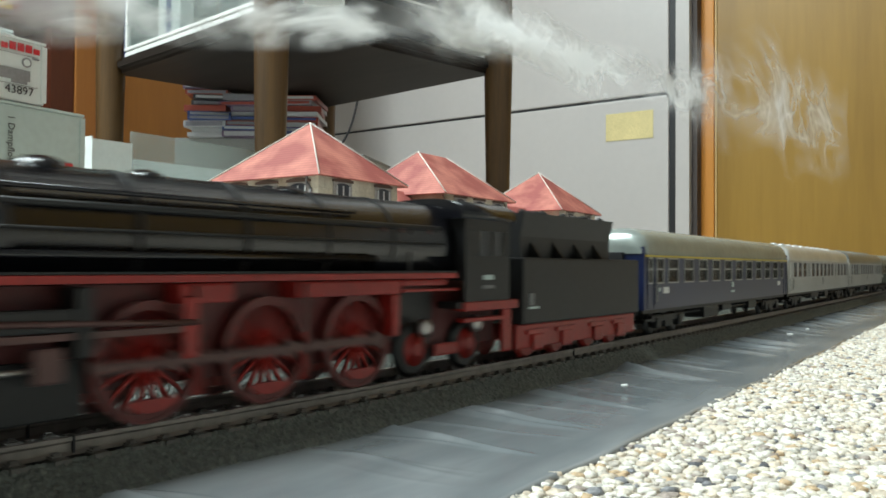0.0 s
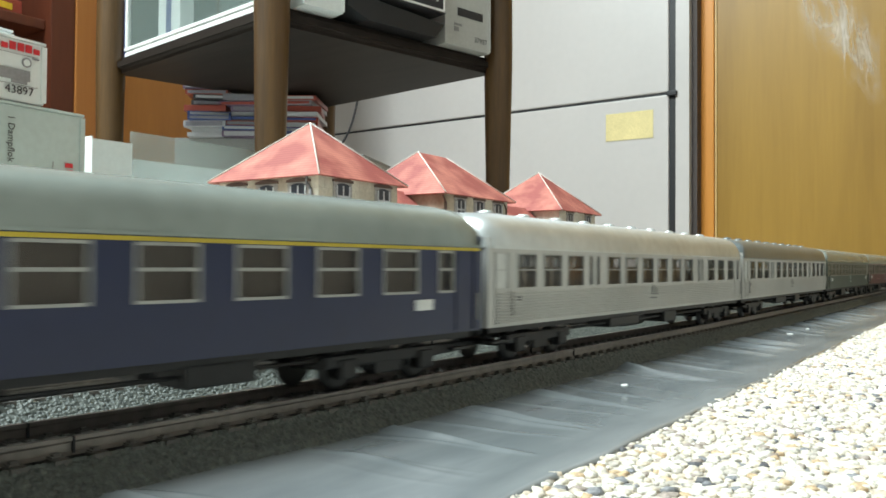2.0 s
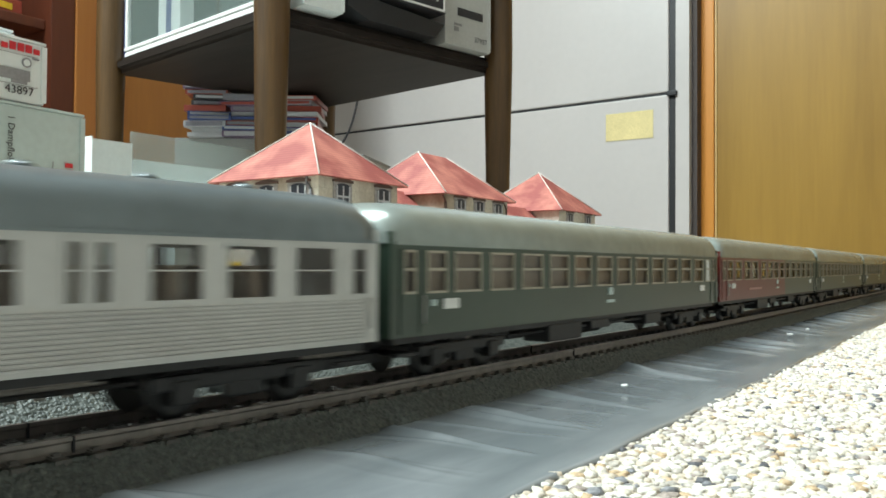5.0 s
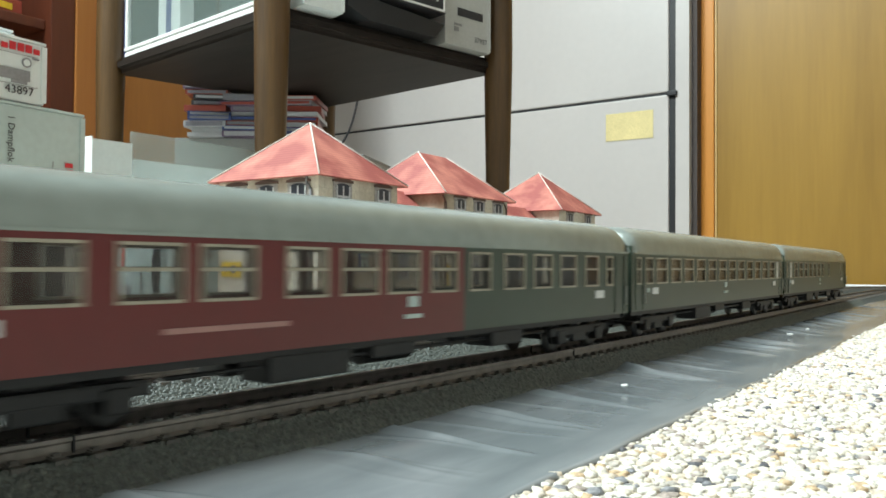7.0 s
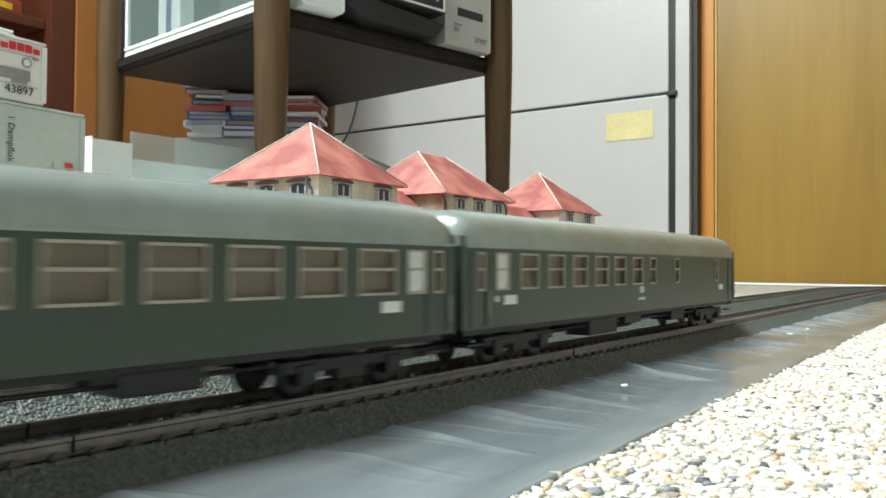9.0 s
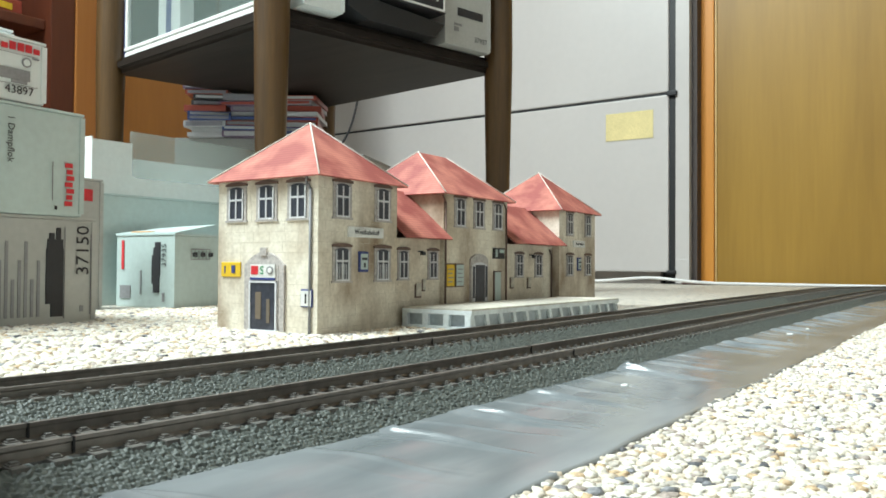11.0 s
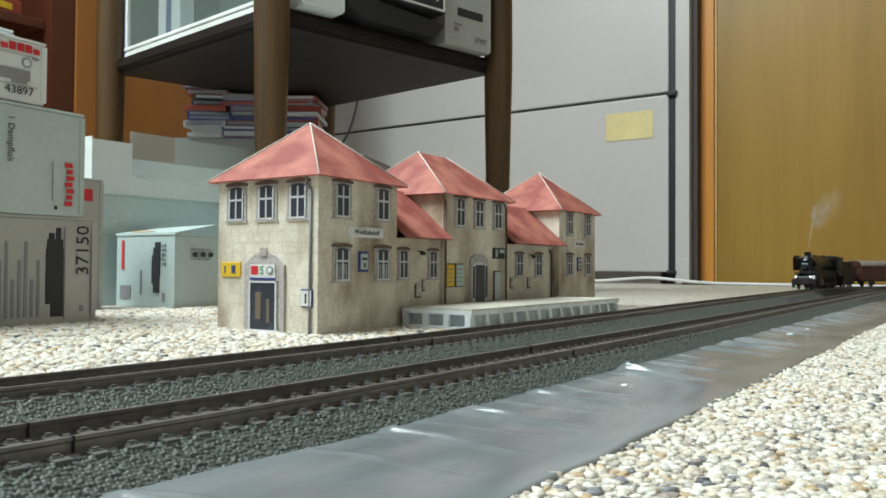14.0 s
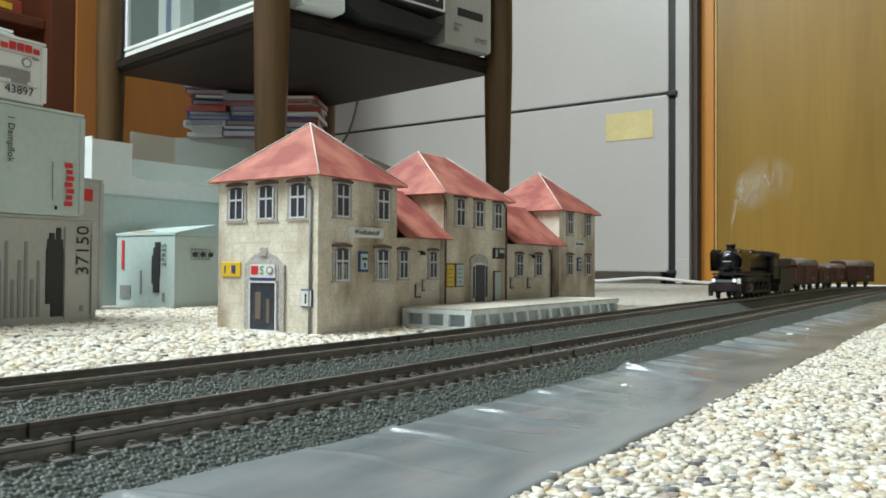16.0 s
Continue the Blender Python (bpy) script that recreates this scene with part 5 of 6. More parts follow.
def express_engine():
    """Front at y = -.315; the tender's rear end at y = -.004."""
    e = thing("steam_locomotive", label="black express steam locomotive with red frames and wheels", category="model locomotive")
    # boiler, firebox
    part("boiler", lathe(B(), (0, -.305, .0362), (0, 1, 0), [(0, .0085), (.0004, .0112), (.003, .0122), (.045, .0124), (.0455, .0127), (.047, .0127), (.0475, .0121), (.165, .0121), (.168, .0121)], 40), M_LOCO, e)
    part("firebox", prism(B(), [(-.0116, .026), (-.0116, .036)] + [(-.0116 * math.cos(a), .036 + .0122 * math.sin(a)) for a in np.linspace(0, math.pi, 16)][1:-1] + [(.0116, .036), (.0116, .026)], -.170, -.1346, True), M_LOCO, e)
    for y in (-.262, -.235, -.210, -.186, -.163):
        part("boiler_band", lathe(B(), (0, y, .0362), (0, 1, 0), [(0, .0123), (.0010, .0123)], 40), M_LOCO_MATT, e)
    for y, r, h in ((-.2475, .0048, .0035), (-.2265, .0042, .0030), (-.1885, .0050, .0028)):
        part("dome", lathe(B(), (0, y, .0462), (0, 0, 1), [(0, r * 1.15), (.0014, r), (h * .7, r * .9), (h, r * .45)], 20), M_LOCO, e)
    part("chimney", lathe(B(), (0, -.2905, .0470), (0, 0, 1), [(0, .0052), (.0015, .0038), (.0045, .0036), (.0052, .0044), (.006, .0042)], 22), M_LOCO_MATT, e)
    part("smokebox_door", lathe(B(), (0, -.3052, .0362), (0, -1, 0), [(0, .0095), (.0012, .0085), (.0022, .005), (.0026, .001)], 30), M_LOCO, e)
    for sx in (-1, 1):
        x0, x1 = sorted((sx * .0148, sx * .0153))
        part("smoke_deflector", box(B(), x0, x1, -.306, -.276, .034, .0475, .0002), M_LOCO_MATT, e)
        part("boiler_pipe", tube(B(), (sx * .0115, -.295, .0405), (sx * .0115, -.142, .0405), .0007, seg=8), M_LOCO_MATT, e)
        part("handrail", tube(B(), (sx * .0128, -.30, .0362), (sx * .0128, -.142, .0362), .0003, seg=6), M_LOCO_MATT, e)
        # running board
        x0, x1 = sorted((sx * .0085, sx * .0153))
        part("running_board", box(B(), x0, x1, -.300, -.139, .0268, .0283, .0002), M_LOCORED, e, "red edge of the running board")
        part("board_top", box(B(), x0, x1, -.300, -.139, .0284, .0288), M_LOCO_MATT, e)
        # frame plates
        x0, x1 = sorted((sx * .0060, sx * .0070))
        part("frame_plate", box(B(), x0, x1, -.305, -.108, .0068, .0266), M_FRAME_RED, e)
        for y0, y1, z0, z1 in ((-.2265, -.2135, .0225, .0266), (-.1965, -.1600, .0228, .0266), (-.1635, -.1605, .012, .0228), (-.1595, -.140, .0248, .0266)):
            part("bracket", box(B(), *sorted((sx * .0071, sx * .0128)), y0, y1, z0, z1, .0006), M_LOCORED, e)
        part("slide_bar", box(B(), *sorted((sx * .0121, sx * .0134)), -.262, -.2255, .0172, .0184), M_ROD, e)
        part("cylinder", lathe(B(), (sx * .0122, -.2905, .0125), (0, 1, 0), [(0, .0040), (.0008, .0052), (.025, .0052), (.0258, .0040)], 22), M_LOCO, e)
        part("valve_chest", lathe(B(), (sx * .0122, -.2925, .0205), (0, 1, 0), [(0, .0022), (.0008, .0030), (.030, .0030), (.0308, .0022)], 16), M_LOCORED, e)
        part("ash_pan", box(B(), *sorted((sx * .0062, sx * .0074)), -.1585, -.140, .0100, .0235, .0006), M_LOCO_MATT, e)
        # cab
        x0, x1 = sorted((sx * .0142, sx * .0150))
        cab = part("cab_side", box(B(), x0, x1, -.1385, -.1362, .0200, .0440), M_LOCO_MATT, e)
        cab.location.y = CAB
        for y0, y1, z0, z1 in ((-.1361, -.1150, .0200, .0332), (-.1361, -.1150, .0406, .0440), (-.1361, -.1312, .0333, .0405), (-.1250, -.1240, .0333, .0405), (-.1180, -.1150, .0333, .0405)):
            part("side_sheet", box(B(), x0, x1, y0, y1, z0, z1), M_LOCO_MATT, cab)
        for y0, y1 in ((-.1311, -.1251), (-.1239, -.1181)):
            p = part("cab_window", box(B(), *sorted((sx * .0144, sx * .0147)), y0, y1, .0334, .0404), M_PANE, cab)
            p.visible_shadow = False
        x2, x3 = sorted((sx * .0150, sx * .0153))
        part("plate", box(B(), x2, x3, -.1295, -.1242, .0262, .0276), M_BOXMINT, cab, "pale plate")
        part("plate", box(B(), x2, x3, -.1300, -.1238, .0236, .0246), M_GREYBOX, cab)
        part("cab_step", box(B(), *sorted((sx * .0100, sx * .0150)), -.1345, -.1055, .0172, .0199, .0004), M_LOCORED, e)
        # crosshead, its bracket and the valve gear behind the cylinders
        g = part("guide_bracket", box(B(), *sorted((sx * .0072, sx * .0140)), -.2475, -.2445, .0140, .0262, .0004), M_LOCO_MATT, e)
        part("crosshead", box(B(), *sorted((sx * .0118, sx * .0138)), -.2545, -.2495, .0100, .0162, .0006), M_ROD, g, "dark steel crosshead")
        part("piston_rod", tube(B(), (sx * .0124, -.2660, .0125), (sx * .0124, -.2540, .0125), .0006, seg=8), M_STEEL, g)
        part("guide_plate", box(B(), *sorted((sx * .0110, sx * .0136)), -.2640, -.2440, .0186, .0226, .0005), M_LOCO_MATT, g)
        part("radius_rod", tube(B(), (sx * .0138, -.2640, .0206), (sx * .0138, -.2235, .0190), .0006, seg=8), M_ROD, g)
        part("swing_link", box(B(), *sorted((sx * .0128, sx * .0137)), -.2262, -.2226, .0120, .0240, .0006), M_LOCORED, g)
        part("guard_plate", box(B(), *sorted((sx * .0074, sx * .0086)), -.2640, -.2432, .0030, .0135, .0004), M_LOCO_MATT, g)
        part("sand_pipe", tube(B(), (sx * .0135, -.2235, .0260), (sx * .0112, -.2190, .0040), .0004, seg=6), M_ROD, g)
        part("sand_pipe", tube(B(), (sx * .0135, -.1945, .0260), (sx * .0112, -.1905, .0040), .0004, seg=6), M_ROD, g)
        part("brake_shoe", box(B(), *sorted((sx * .0082, sx * .0104)), -.2212, -.2185, .0040, .0150, .0006), M_LOCORED, g)
        part("brake_shoe", box(B(), *sorted((sx * .0082, sx * .0104)), -.1922, -.1895, .0040, .0150, .0006), M_LOCORED, g)
        # pipes and fittings along the boiler
        part("feed_pipe", tube(B(), (sx * .0122, -.290, .0318), (sx * .0122, -.170, .0318), .0009, seg=8), M_LOCO, e)
        part("feed_pipe", tube(B(), (sx * .0108, -.268, .0432), (sx * .0108, -.176, .0432), .0005, seg=8), M_LOCO, e)
        part("firebox_band", box(B(), *sorted((sx * .0112, sx * .0119)), -.1560, -.1550, .0290, .0400), M_LOCO_MATT, e)
        for yy in (-.166, -.159, -.147):
            part("wash_plug", tube(B(), (sx * .0112, yy, .0395), (sx * .0121, yy, .0395), .0007, seg=10), M_ROD, e)
        part("firebox_bar", box(B(), *sorted((sx * .0120, sx * .0130)), -.1595, -.1345, .0232, .0240, .0002), M_LOCORED, e)
        part("step_plate", box(B(), *sorted((sx * .0115, sx * .0146)), -.1340, -.1120, .0140, .0152, .0003), M_LOCORED, e)
        part("ladder", box(B(), *sorted((sx * .0128, sx * .0140)), -.1130, -.1080, .0040, .0171, .0004), M_LOCORED, e)
    part("cab_roof", prism(B(), roof_outline(.0153, .0438, .0498, 14), -.1405 + CAB, -.1115 + CAB, True), M_LOCO, e)
    part("cab_front", box(B(), -.0141, .0141, -.1345, -.1335, .026, .0439), M_LOCO_MATT, e)
    part("cab_floor", box(B(), -.0141, .0141, -.137, -.108, .018, .0199), M_LOCO_MATT, e)
    part("buffer_beam", box(B(), -.0150, .0150, -.313, -.310, .0080, .0135, .0004), M_LOCORED, e)
    for sx in (-1, 1):
        part("buffer", lathe(B(), (sx * .0100, -.313, .0115), (0, -1, 0), [(0, .0013), (.004, .0013), (.0042, .0027), (.005, .0027)], 16), M_LOCO_MATT, e)
        part("headlight", lathe(B(), (sx * .0095, -.3135, .0155), (0, -1, 0), [(-.003, .0018), (0, .0020), (.0006, .0016)], 16), M_LAMPGLASS, e)
    part("front_deck", box(B(), -.0145, .0145, -.311, -.296, .0136, .0150), M_LOCORED, e)
    # small wheels of the leading and trailing trucks
    for y, r in ((-.300, .0058), (-.272, .0058), (-.1503, .0074), (-.1258, .0074)):
        for sx in (-1, 1):
            w = part("truck_wheel", lathe(B(), (sx * .0072, y, r), (sx, 0, 0), [(0, r), (.0008, r), (.0009, r * .9), (.0020, r * .88)], 26), M_LOCO_MATT, e)
            part("wheel_disc", lathe(B(), (sx * .0091, y, r), (sx, 0, 0), [(0, r * .62), (.0004, r * .62), (.0006, r * .25), (.0016, r * .22)], 20), M_LOCORED, w, "red wheel disc")
    for sx in (-1, 1):
        part("truck_frame", box(B(), *sorted((sx * .0100, sx * .0112)), -.1433, -.1326, .0050, .0085, .0006), M_LOCORED, e)
        for y in (-.1503, -.1258):
            part("spring_cover", lathe(B(), (sx * .0100, y + .0020, .0132), (sx, 0, 0), [(0, .0026), (.0022, .0024), (.0026, .0012)], 14), M_STEEL, e)
    # tender
    t = part("tender_tank", box(B(), -.0146, .0146, -.1020, -.0100, .0116, .0330, .0007), M_LOCO_MATT, e)
    part("coal_bunker", prism(B(), [(-.0100, .0331), (-.0100, .0400), (-.0118, .0478), (.0118, .0478), (.0100, .0400), (.0100, .0331)], -.0965, -.0290), M_LOCO_MATT, t)
    for k in range(4):
        for sx in (-1, 1):
            part("bunker_rib", poly(B(), [(sx * .0101, -.090 + k * .0155, .0331), (sx * .0140, -.090 + k * .0155, .0331), (sx * .0101, -.090 + k * .0155, .0385)], .0008), M_LOCO_MATT, t)
    bm = B()
    rng = random.Random(2)
    for k in range(60):
        x, y, r = rng.uniform(-.009, .009), rng.uniform(-.094, -.032), rng.uniform(.001, .002)
        bmesh.ops.create_icosphere(bm, subdivisions=1, radius=r, matrix=Matrix.Translation((x, y, .0478)))
    part("coal", bm, M_COAL, t)
    for sx in (-1, 1):
        part("marking", box(B(), *sorted((sx * .0146, sx * .0149)), -.0985, -.0925, .0165, .0172), M_BOXMINT, t)
        part("marking", box(B(), *sorted((sx * .0146, sx * .0149)), -.0985, -.0955, .0176, .0215), M_GREYBOX, t)
        part("tender_frame", box(B(), *sorted((sx * .0112, sx * .0128)), -.1030, -.0105, .0036, .0115, .0006), M_LOCORED, t)
        for y in (-.0905, -.0705, -.0455, -.0255):
            bm = B()
            box(bm, *sorted((sx * .0128, sx * .0140)), y - .0036, y + .0036, .0028, .0082, .0006)
            box(bm, *sorted((sx * .0128, sx * .0136)), y - .0070, y + .0070, .0082, .0096)
            part("axle_box", bm, M_LOCORED, t)
    for y in (-.0905, -.0705, -.0455, -.0255):
        bm = B()
        for sx in (-1, 1):
            lathe(bm, (sx * .0074, y, .0060), (sx, 0, 0), [(0, .0064), (.0008, .0064), (.0009, .0057), (.002, .0055)], 20)
        part("tender_wheelset", bm, M_LOCORED, t)
    for sx in (-1, 1):
        part("buffer", lathe(B(), (sx * .0098, -.0094, .0115), (0, 1, 0), [(0, .0011), (.0026, .0011), (.0027, .0025), (.0034, .0025)], 14), M_UNDER, t)
    # drivers and rods: these turn
    wheels = []
    for y in (-.2309, -.2022, -.1732):
        for sx in (-1, 1):
            rim = spoked_wheel(e, "driving_wheel", .0117, 18, (sx * .0078 - (0 if sx > 0 else .0022), y, .0117), M_TYRE)
            wheels.append((rim, (rim.location.x, y, .0117)))
    rods = []
    for sx in (-1, 1):
        bm = B()
        box(bm, *sorted((sx * .0114, sx * .0122)), -.2324, -.1717, -.0011, .0011, .0002)
        for y in (-.2309, -.2022, -.1732):
            tube(bm, (sx * .0100, y, 0), (sx * .0127, y, 0), .0019, seg=14)
        rods.append((part("coupling_rod", bm, M_ROD, e, "dark steel coupling rod"), sx))
        bm = B()
        box(bm, *sorted((sx * .0127, sx * .0134)), -.2490, -.2022, -.0010, .0010, .0002)
        rods.append((part("main_rod", bm, M_ROD, e, "dark steel main rod"), sx))
    return e, wheels, rods


def goods_engine():
    """A heavy goods engine with its tender; front at y = 0, tender's rear at y = .262."""
    e = thing("steam_locomotive", label="black goods steam locomotive with two lit lamps", category="model locomotive")
    part("boiler", lathe(B(), (0, .012, .0350), (0, 1, 0), [(0, .0088), (.0004, .0108), (.002, .0112), (.030, .0112), (.0305, .0105), (.128, .0105)], 36), M_LOCO, e)
    part("smokebox_door", lathe(B(), (0, .0122, .0350), (0, -1, 0), [(0, .0092), (.0010, .0086), (.0022, .0052), (.0026, .001)], 30), M_LOCO, e)
    part("door_plate", box(B(), -.0036, .0036, .0092, .0101, .0352, .0362), M_BOXMINT, e, "pale plate")
    part("chimney", lathe(B(), (0, .024, .0445), (0, 0, 1), [(0, .0052), (.0012, .0040), (.0060, .0040), (.0066, .0048), (.0076, .0046)], 22), M_LOCO_MATT, e)
    for y, r, h in ((.056, .0052, .0045), (.080, .0046, .0042), (.105, .0050, .0045)):
        part("dome", lathe(B(), (0, y, .0440), (0, 0, 1), [(0, r * 1.1), (.0014, r), (h * .7, r * .9), (h, r * .4)], 20), M_LOCO, e)
    for sx in (-1, 1):
        bm = B()
        outline = [(sx * .0146, .0265), (sx * .0150, .0440), (sx * .0128, .0470), (sx * .0122, .0470), (sx * .0144, .0437), (sx * .0140, .0265)]
        prism(bm, outline, .006, .038)
        part("smoke_deflector", bm, M_LOCO, e)
        part("running_board", box(B(), *sorted((sx * .0080, sx * .0150)), .012, .140, .0228, .0242, .0003), M_LOCO_MATT, e)
        part("cylinder", lathe(B(), (sx * .0122, .0165, .0112), (0, 1, 0), [(0, .0040), (.0008, .0054), (.022, .0054), (.0228, .0040)], 22), M_LOCO_MATT, e)
        part("valve_chest", lathe(B(), (sx * .0122, .0140, .0190), (0, 1, 0), [(0, .0022), (.0008, .0030), (.028, .0030), (.0288, .0022)], 16), M_LOCO_MATT, e)
        part("cab_side", box(B(), *sorted((sx * .0138, sx * .0146)), .139, .166, .0180, .0425), M_LOCO_MATT, e)
        part("cab_window", box(B(), *sorted((sx * .0146, sx * .0149)), .143, .157, .0320, .0395), M_WIN_DARK, e)
        o = part("headlight", lathe(B(), (sx * .0094, -.0006, .0178), (0, -1, 0), [(-.004, .0020), (0, .0022), (.0003, .0019)], 18), M_LOCO_MATT, e)
        part("lens", lathe(B(), (sx * .0094, -.0009, .0178), (0, -1, 0), [(0, .0017), (.0008, .0012)], 16), M_GLOW, o, "lit warm white lens")
        part("buffer", lathe(B(), (sx * .0100, -.0005, .0112), (0, -1, 0), [(0, .0014), (.004, .0014), (.0042, .0029), (.005, .0029)], 16), M_LOCO_MATT, e)
        part("frame_plate", box(B(), *sorted((sx * .0060, sx * .0070)), .004, .160, .0060, .0230), M_LOCO_MATT, e)
        part("front_step", box(B(), *sorted((sx * .0110, sx * .0150)), .001, .004, .0030, .0100, .0003), M_LOCO_MATT, e)
    part("boiler_mount", box(B(), -.0080, .0080, .012, .136, .0220, .0270), M_LOCO_MATT, e)
    part("buffer_beam", box(B(), -.0150, .0150, 0, .003, .0078, .0146, .0004), M_LOCORED_DARK, e)
    part("front_deck", box(B(), -.0140, .0140, .003, .014, .0140, .0152), M_LOCO_MATT, e)
    part("lamp_bracket", box(B(), -.0075, .0075, .000, .0012, .0158, .0185, .0002), M_GREYBOX, e, "grey lamp bracket and plate")
    part("train_board", box(B(), .0116, .0152, -.0012, -.0002, .0150, .0198, .0003), M_WHITE, e, "white board beside the lamp")
    part("cab_roof", prism(B(), roof_outline(.0150, .0424, .0480, 14), .136, .170, True), M_LOCO_MATT, e)
    part("cab_front", box(B(), -.0137, .0137, .139, .140, .024, .0424), M_LOCO_MATT, e)
    part("tender_tank", box(B(), -.0145, .0145, .174, .258, .0116, .0300, .0007), M_LOCO_MATT, e)
    part("coal_bunker", prism(B(), [(-.0105, .0301), (-.0125, .0400), (.0125, .0400), (.0105, .0301)], .178, .245), M_LOCO_MATT, e)
    part("tender_frame", box(B(), -.0125, .0125, .175, .257, .0040, .0115, .0005), M_LOCO_MATT, e)
    wheels = []
    for y in (.052, .072, .092, .112, .132):
        for sx in (-1, 1):
            rim = spoked_wheel(e, "driving_wheel", .0080, 12, (sx * .0078 - (0 if sx > 0 else .0022), y, .0080), M_LOCO_MATT, False, M_LOCORED_DARK, "dark red-brown spokes")
            wheels.append((rim, (rim.location.x, y, .0080)))
    for y in (.010,) + (.185, .205, .230, .250):
        bm = B()
        for sx in (-1, 1):
            lathe(bm, (sx * .0074, y, .0054), (sx, 0, 0), [(0, .0056), (.0008, .0056), (.0009, .005), (.002, .0048)], 20)
        part("wheelset", bm, M_LOCO_MATT, e)
    rods = []
    for sx in (-1, 1):
        bm = B()
        box(bm, *sorted((sx * .0114, sx * .0122)), .050, .134, -.0009, .0009, .0002)
        rods.append((part("coupling_rod", bm, M_LOCO_MATT, e), sx))
    return e, wheels, rods


def smooth_glow(name, colour, strength):
    m = bpy.data.materials.new(name)
    m.use_nodes = True
    b = m.node_tree.nodes["Principled BSDF"]
    b.inputs["Emission Color"].default_value = (*colour, 1)
    b.inputs["Emission Strength"].default_value = strength
    return m


M_GLOW = smooth_glow("lit_lens", (.95, .95, 1.0), 0.9)
M_FRAME_RED = mat("frame_dark_red", (0.10, 0.010, 0.009), 0.5, grain=(300, 0.15), stain=(60, 0.2))
M_TYRE = mat("tyre_red", (0.13, 0.019, 0.016), 0.45, grain=(300, 0.15))
M_LOCORED_DARK = mat("loco_red_dark", (0.028, 0.009, 0.010), 0.5)


def wagon(kind, L, label):
    """A two-axle goods wagon, front at y = 0."""
    w = thing("goods_wagon", label=label, category="model wagon", group="wagons of the goods train")
    part("underframe", box(B(), -.0125, .0125, 0, L, .0085, .0112, .0003), M_UNDER, w)
    zt = dict(van=.0330, low=.0270, high=.0300)[kind]
    part("body", box(B(), -.0142, .0142, .0015, L - .0015, .0113, zt, .0004), M_BROWN, w)
    for sx in (-1, 1):
        for k in range(8):
            y = .003 + (L - .008) * k / 7
            part("side_post", box(B(), *sorted((sx * .0142, sx * .0147)), y, y + .0014, .0113, zt), M_BROWN, w)
        d = part("sliding_door", box(B(), *sorted((sx * .0142, sx * .0150)), L * .36, L * .62, .0120, zt - .002, .0002), M_BROWN, w)
        part("marking", box(B(), *sorted((sx * .0142, sx * .0149)), L * .68, L * .80, .0150, .0180), M_GREYBOX, w)
        part("axle_guard", box(B(), *sorted((sx * .0098, sx * .0110)), L * .18, L * .26, .0030, .0086), M_UNDER, w)
        part("axle_guard", box(B(), *sorted((sx * .0098, sx * .0110)), L * .74, L * .82, .0030, .0086), M_UNDER, w)
    if kind == "van":
        part("roof", prism(B(), roof_outline(.0150, zt, .0425, 14), 0, L, True), M_WAGONROOF, w, "pale grey curved roof")
        for y0, y1 in ((.0015, .003), (L - .003, L - .0015)):
            part("gable", prism(B(), roof_outline(.0140, zt, .0415, 14), y0 - .0019 if y0 < .01 else y0, y1 if y0 < .01 else y1 + .0019, True), M_BROWN, w)
    elif kind == "high":
        part("roof", prism(B(), roof_outline(.0150, zt, .0370, 14), 0, L, True), M_WAGONROOF, w, "pale grey curved roof")
    else:
        part("load", prism(B(), roof_outline(.0125, zt - .001, .0330, 10), .008, L - .008, True), M_BROWN, w, "brown covered load")
    for y in (L * .22, L * .78):
        bm = B()
        for sx in (-1, 1):
            lathe(bm, (sx * .0074, y, .0054), (sx, 0, 0), [(0, .0056), (.0008, .0056), (.0009, .005), (.002, .0048)], 18)
        part("wheelset", bm, M_UNDER, w)
    for e, y in ((-1, 0), (1, L)):
        for sx in (-1, 1):
            part("buffer", lathe(B(), (sx * .0098, y, .0105), (0, e, 0), [(0, .0011), (.0028, .0011), (.0029, .0024), (.0035, .0024)], 12), M_UNDER, w)
    return w


# ---- build ----
room()
plastic_sheet()
chips("floor_chips", -.10, .16, .07, 1.25, .0022, lambda x, y: (x > sheet_edge(y) - .0020 + np.maximum(0, y - .7) * .05) & (x < .03 - y * .06), "cream, ochre and black marble chips of the floor", 1)
chips("floor_chips", -.62, -.226, .08, .62, .0036, lambda x, y: (x < -.2275 - .0 * y) & (x < -.23 - (y > .3) * .0), "cream, ochre and black marble chips of the floor", 2)
fridge()
door()
cables()
RIM, SHELF_Z = table()
shelf_things(RIM, SHELF_Z)
cartons()
cabinet()
platform()
station()

# window openings along each body; a third entry marks frosted glass
W_GREEN = [(.0043, .0092), (.0140, .0231)] + regular(.0268, .0186, .0136, 12) + [(.2492, .2568, 1), (.2600, .2640)]
W_GREEN7 = [(.0066, .0104), (.0167, .0245, 1), (.0310, .0429), (.0494, .0615), (.0679, .0797), (.0862, .0980), (.1037, .1152), (.1222, .1333), (.1412, .1490), (.1724, .1787), (.2340, .2391)]
W_BLUE = [(.0040, .0092), (.0135, .0228)] + regular(.0282, .0221, .0137, 10) + [(.2490, .2560)]
W_SILVER = [(.0025, .0105, 1), (.0165, .0282), (.0337, .0460), (.0512, .0635), (.0678, .0714), (.0740, .0776), (.0848, .0968), (.1024, .1146), (.1203, .1325), (.1380, .1500), (.1560, .1680), (.1732, .1852), (.1925, .1960), (.1976, .2012), (.2088, .2196), (.2258, .2372), (.2437, .2548), (.2602, .2655)]
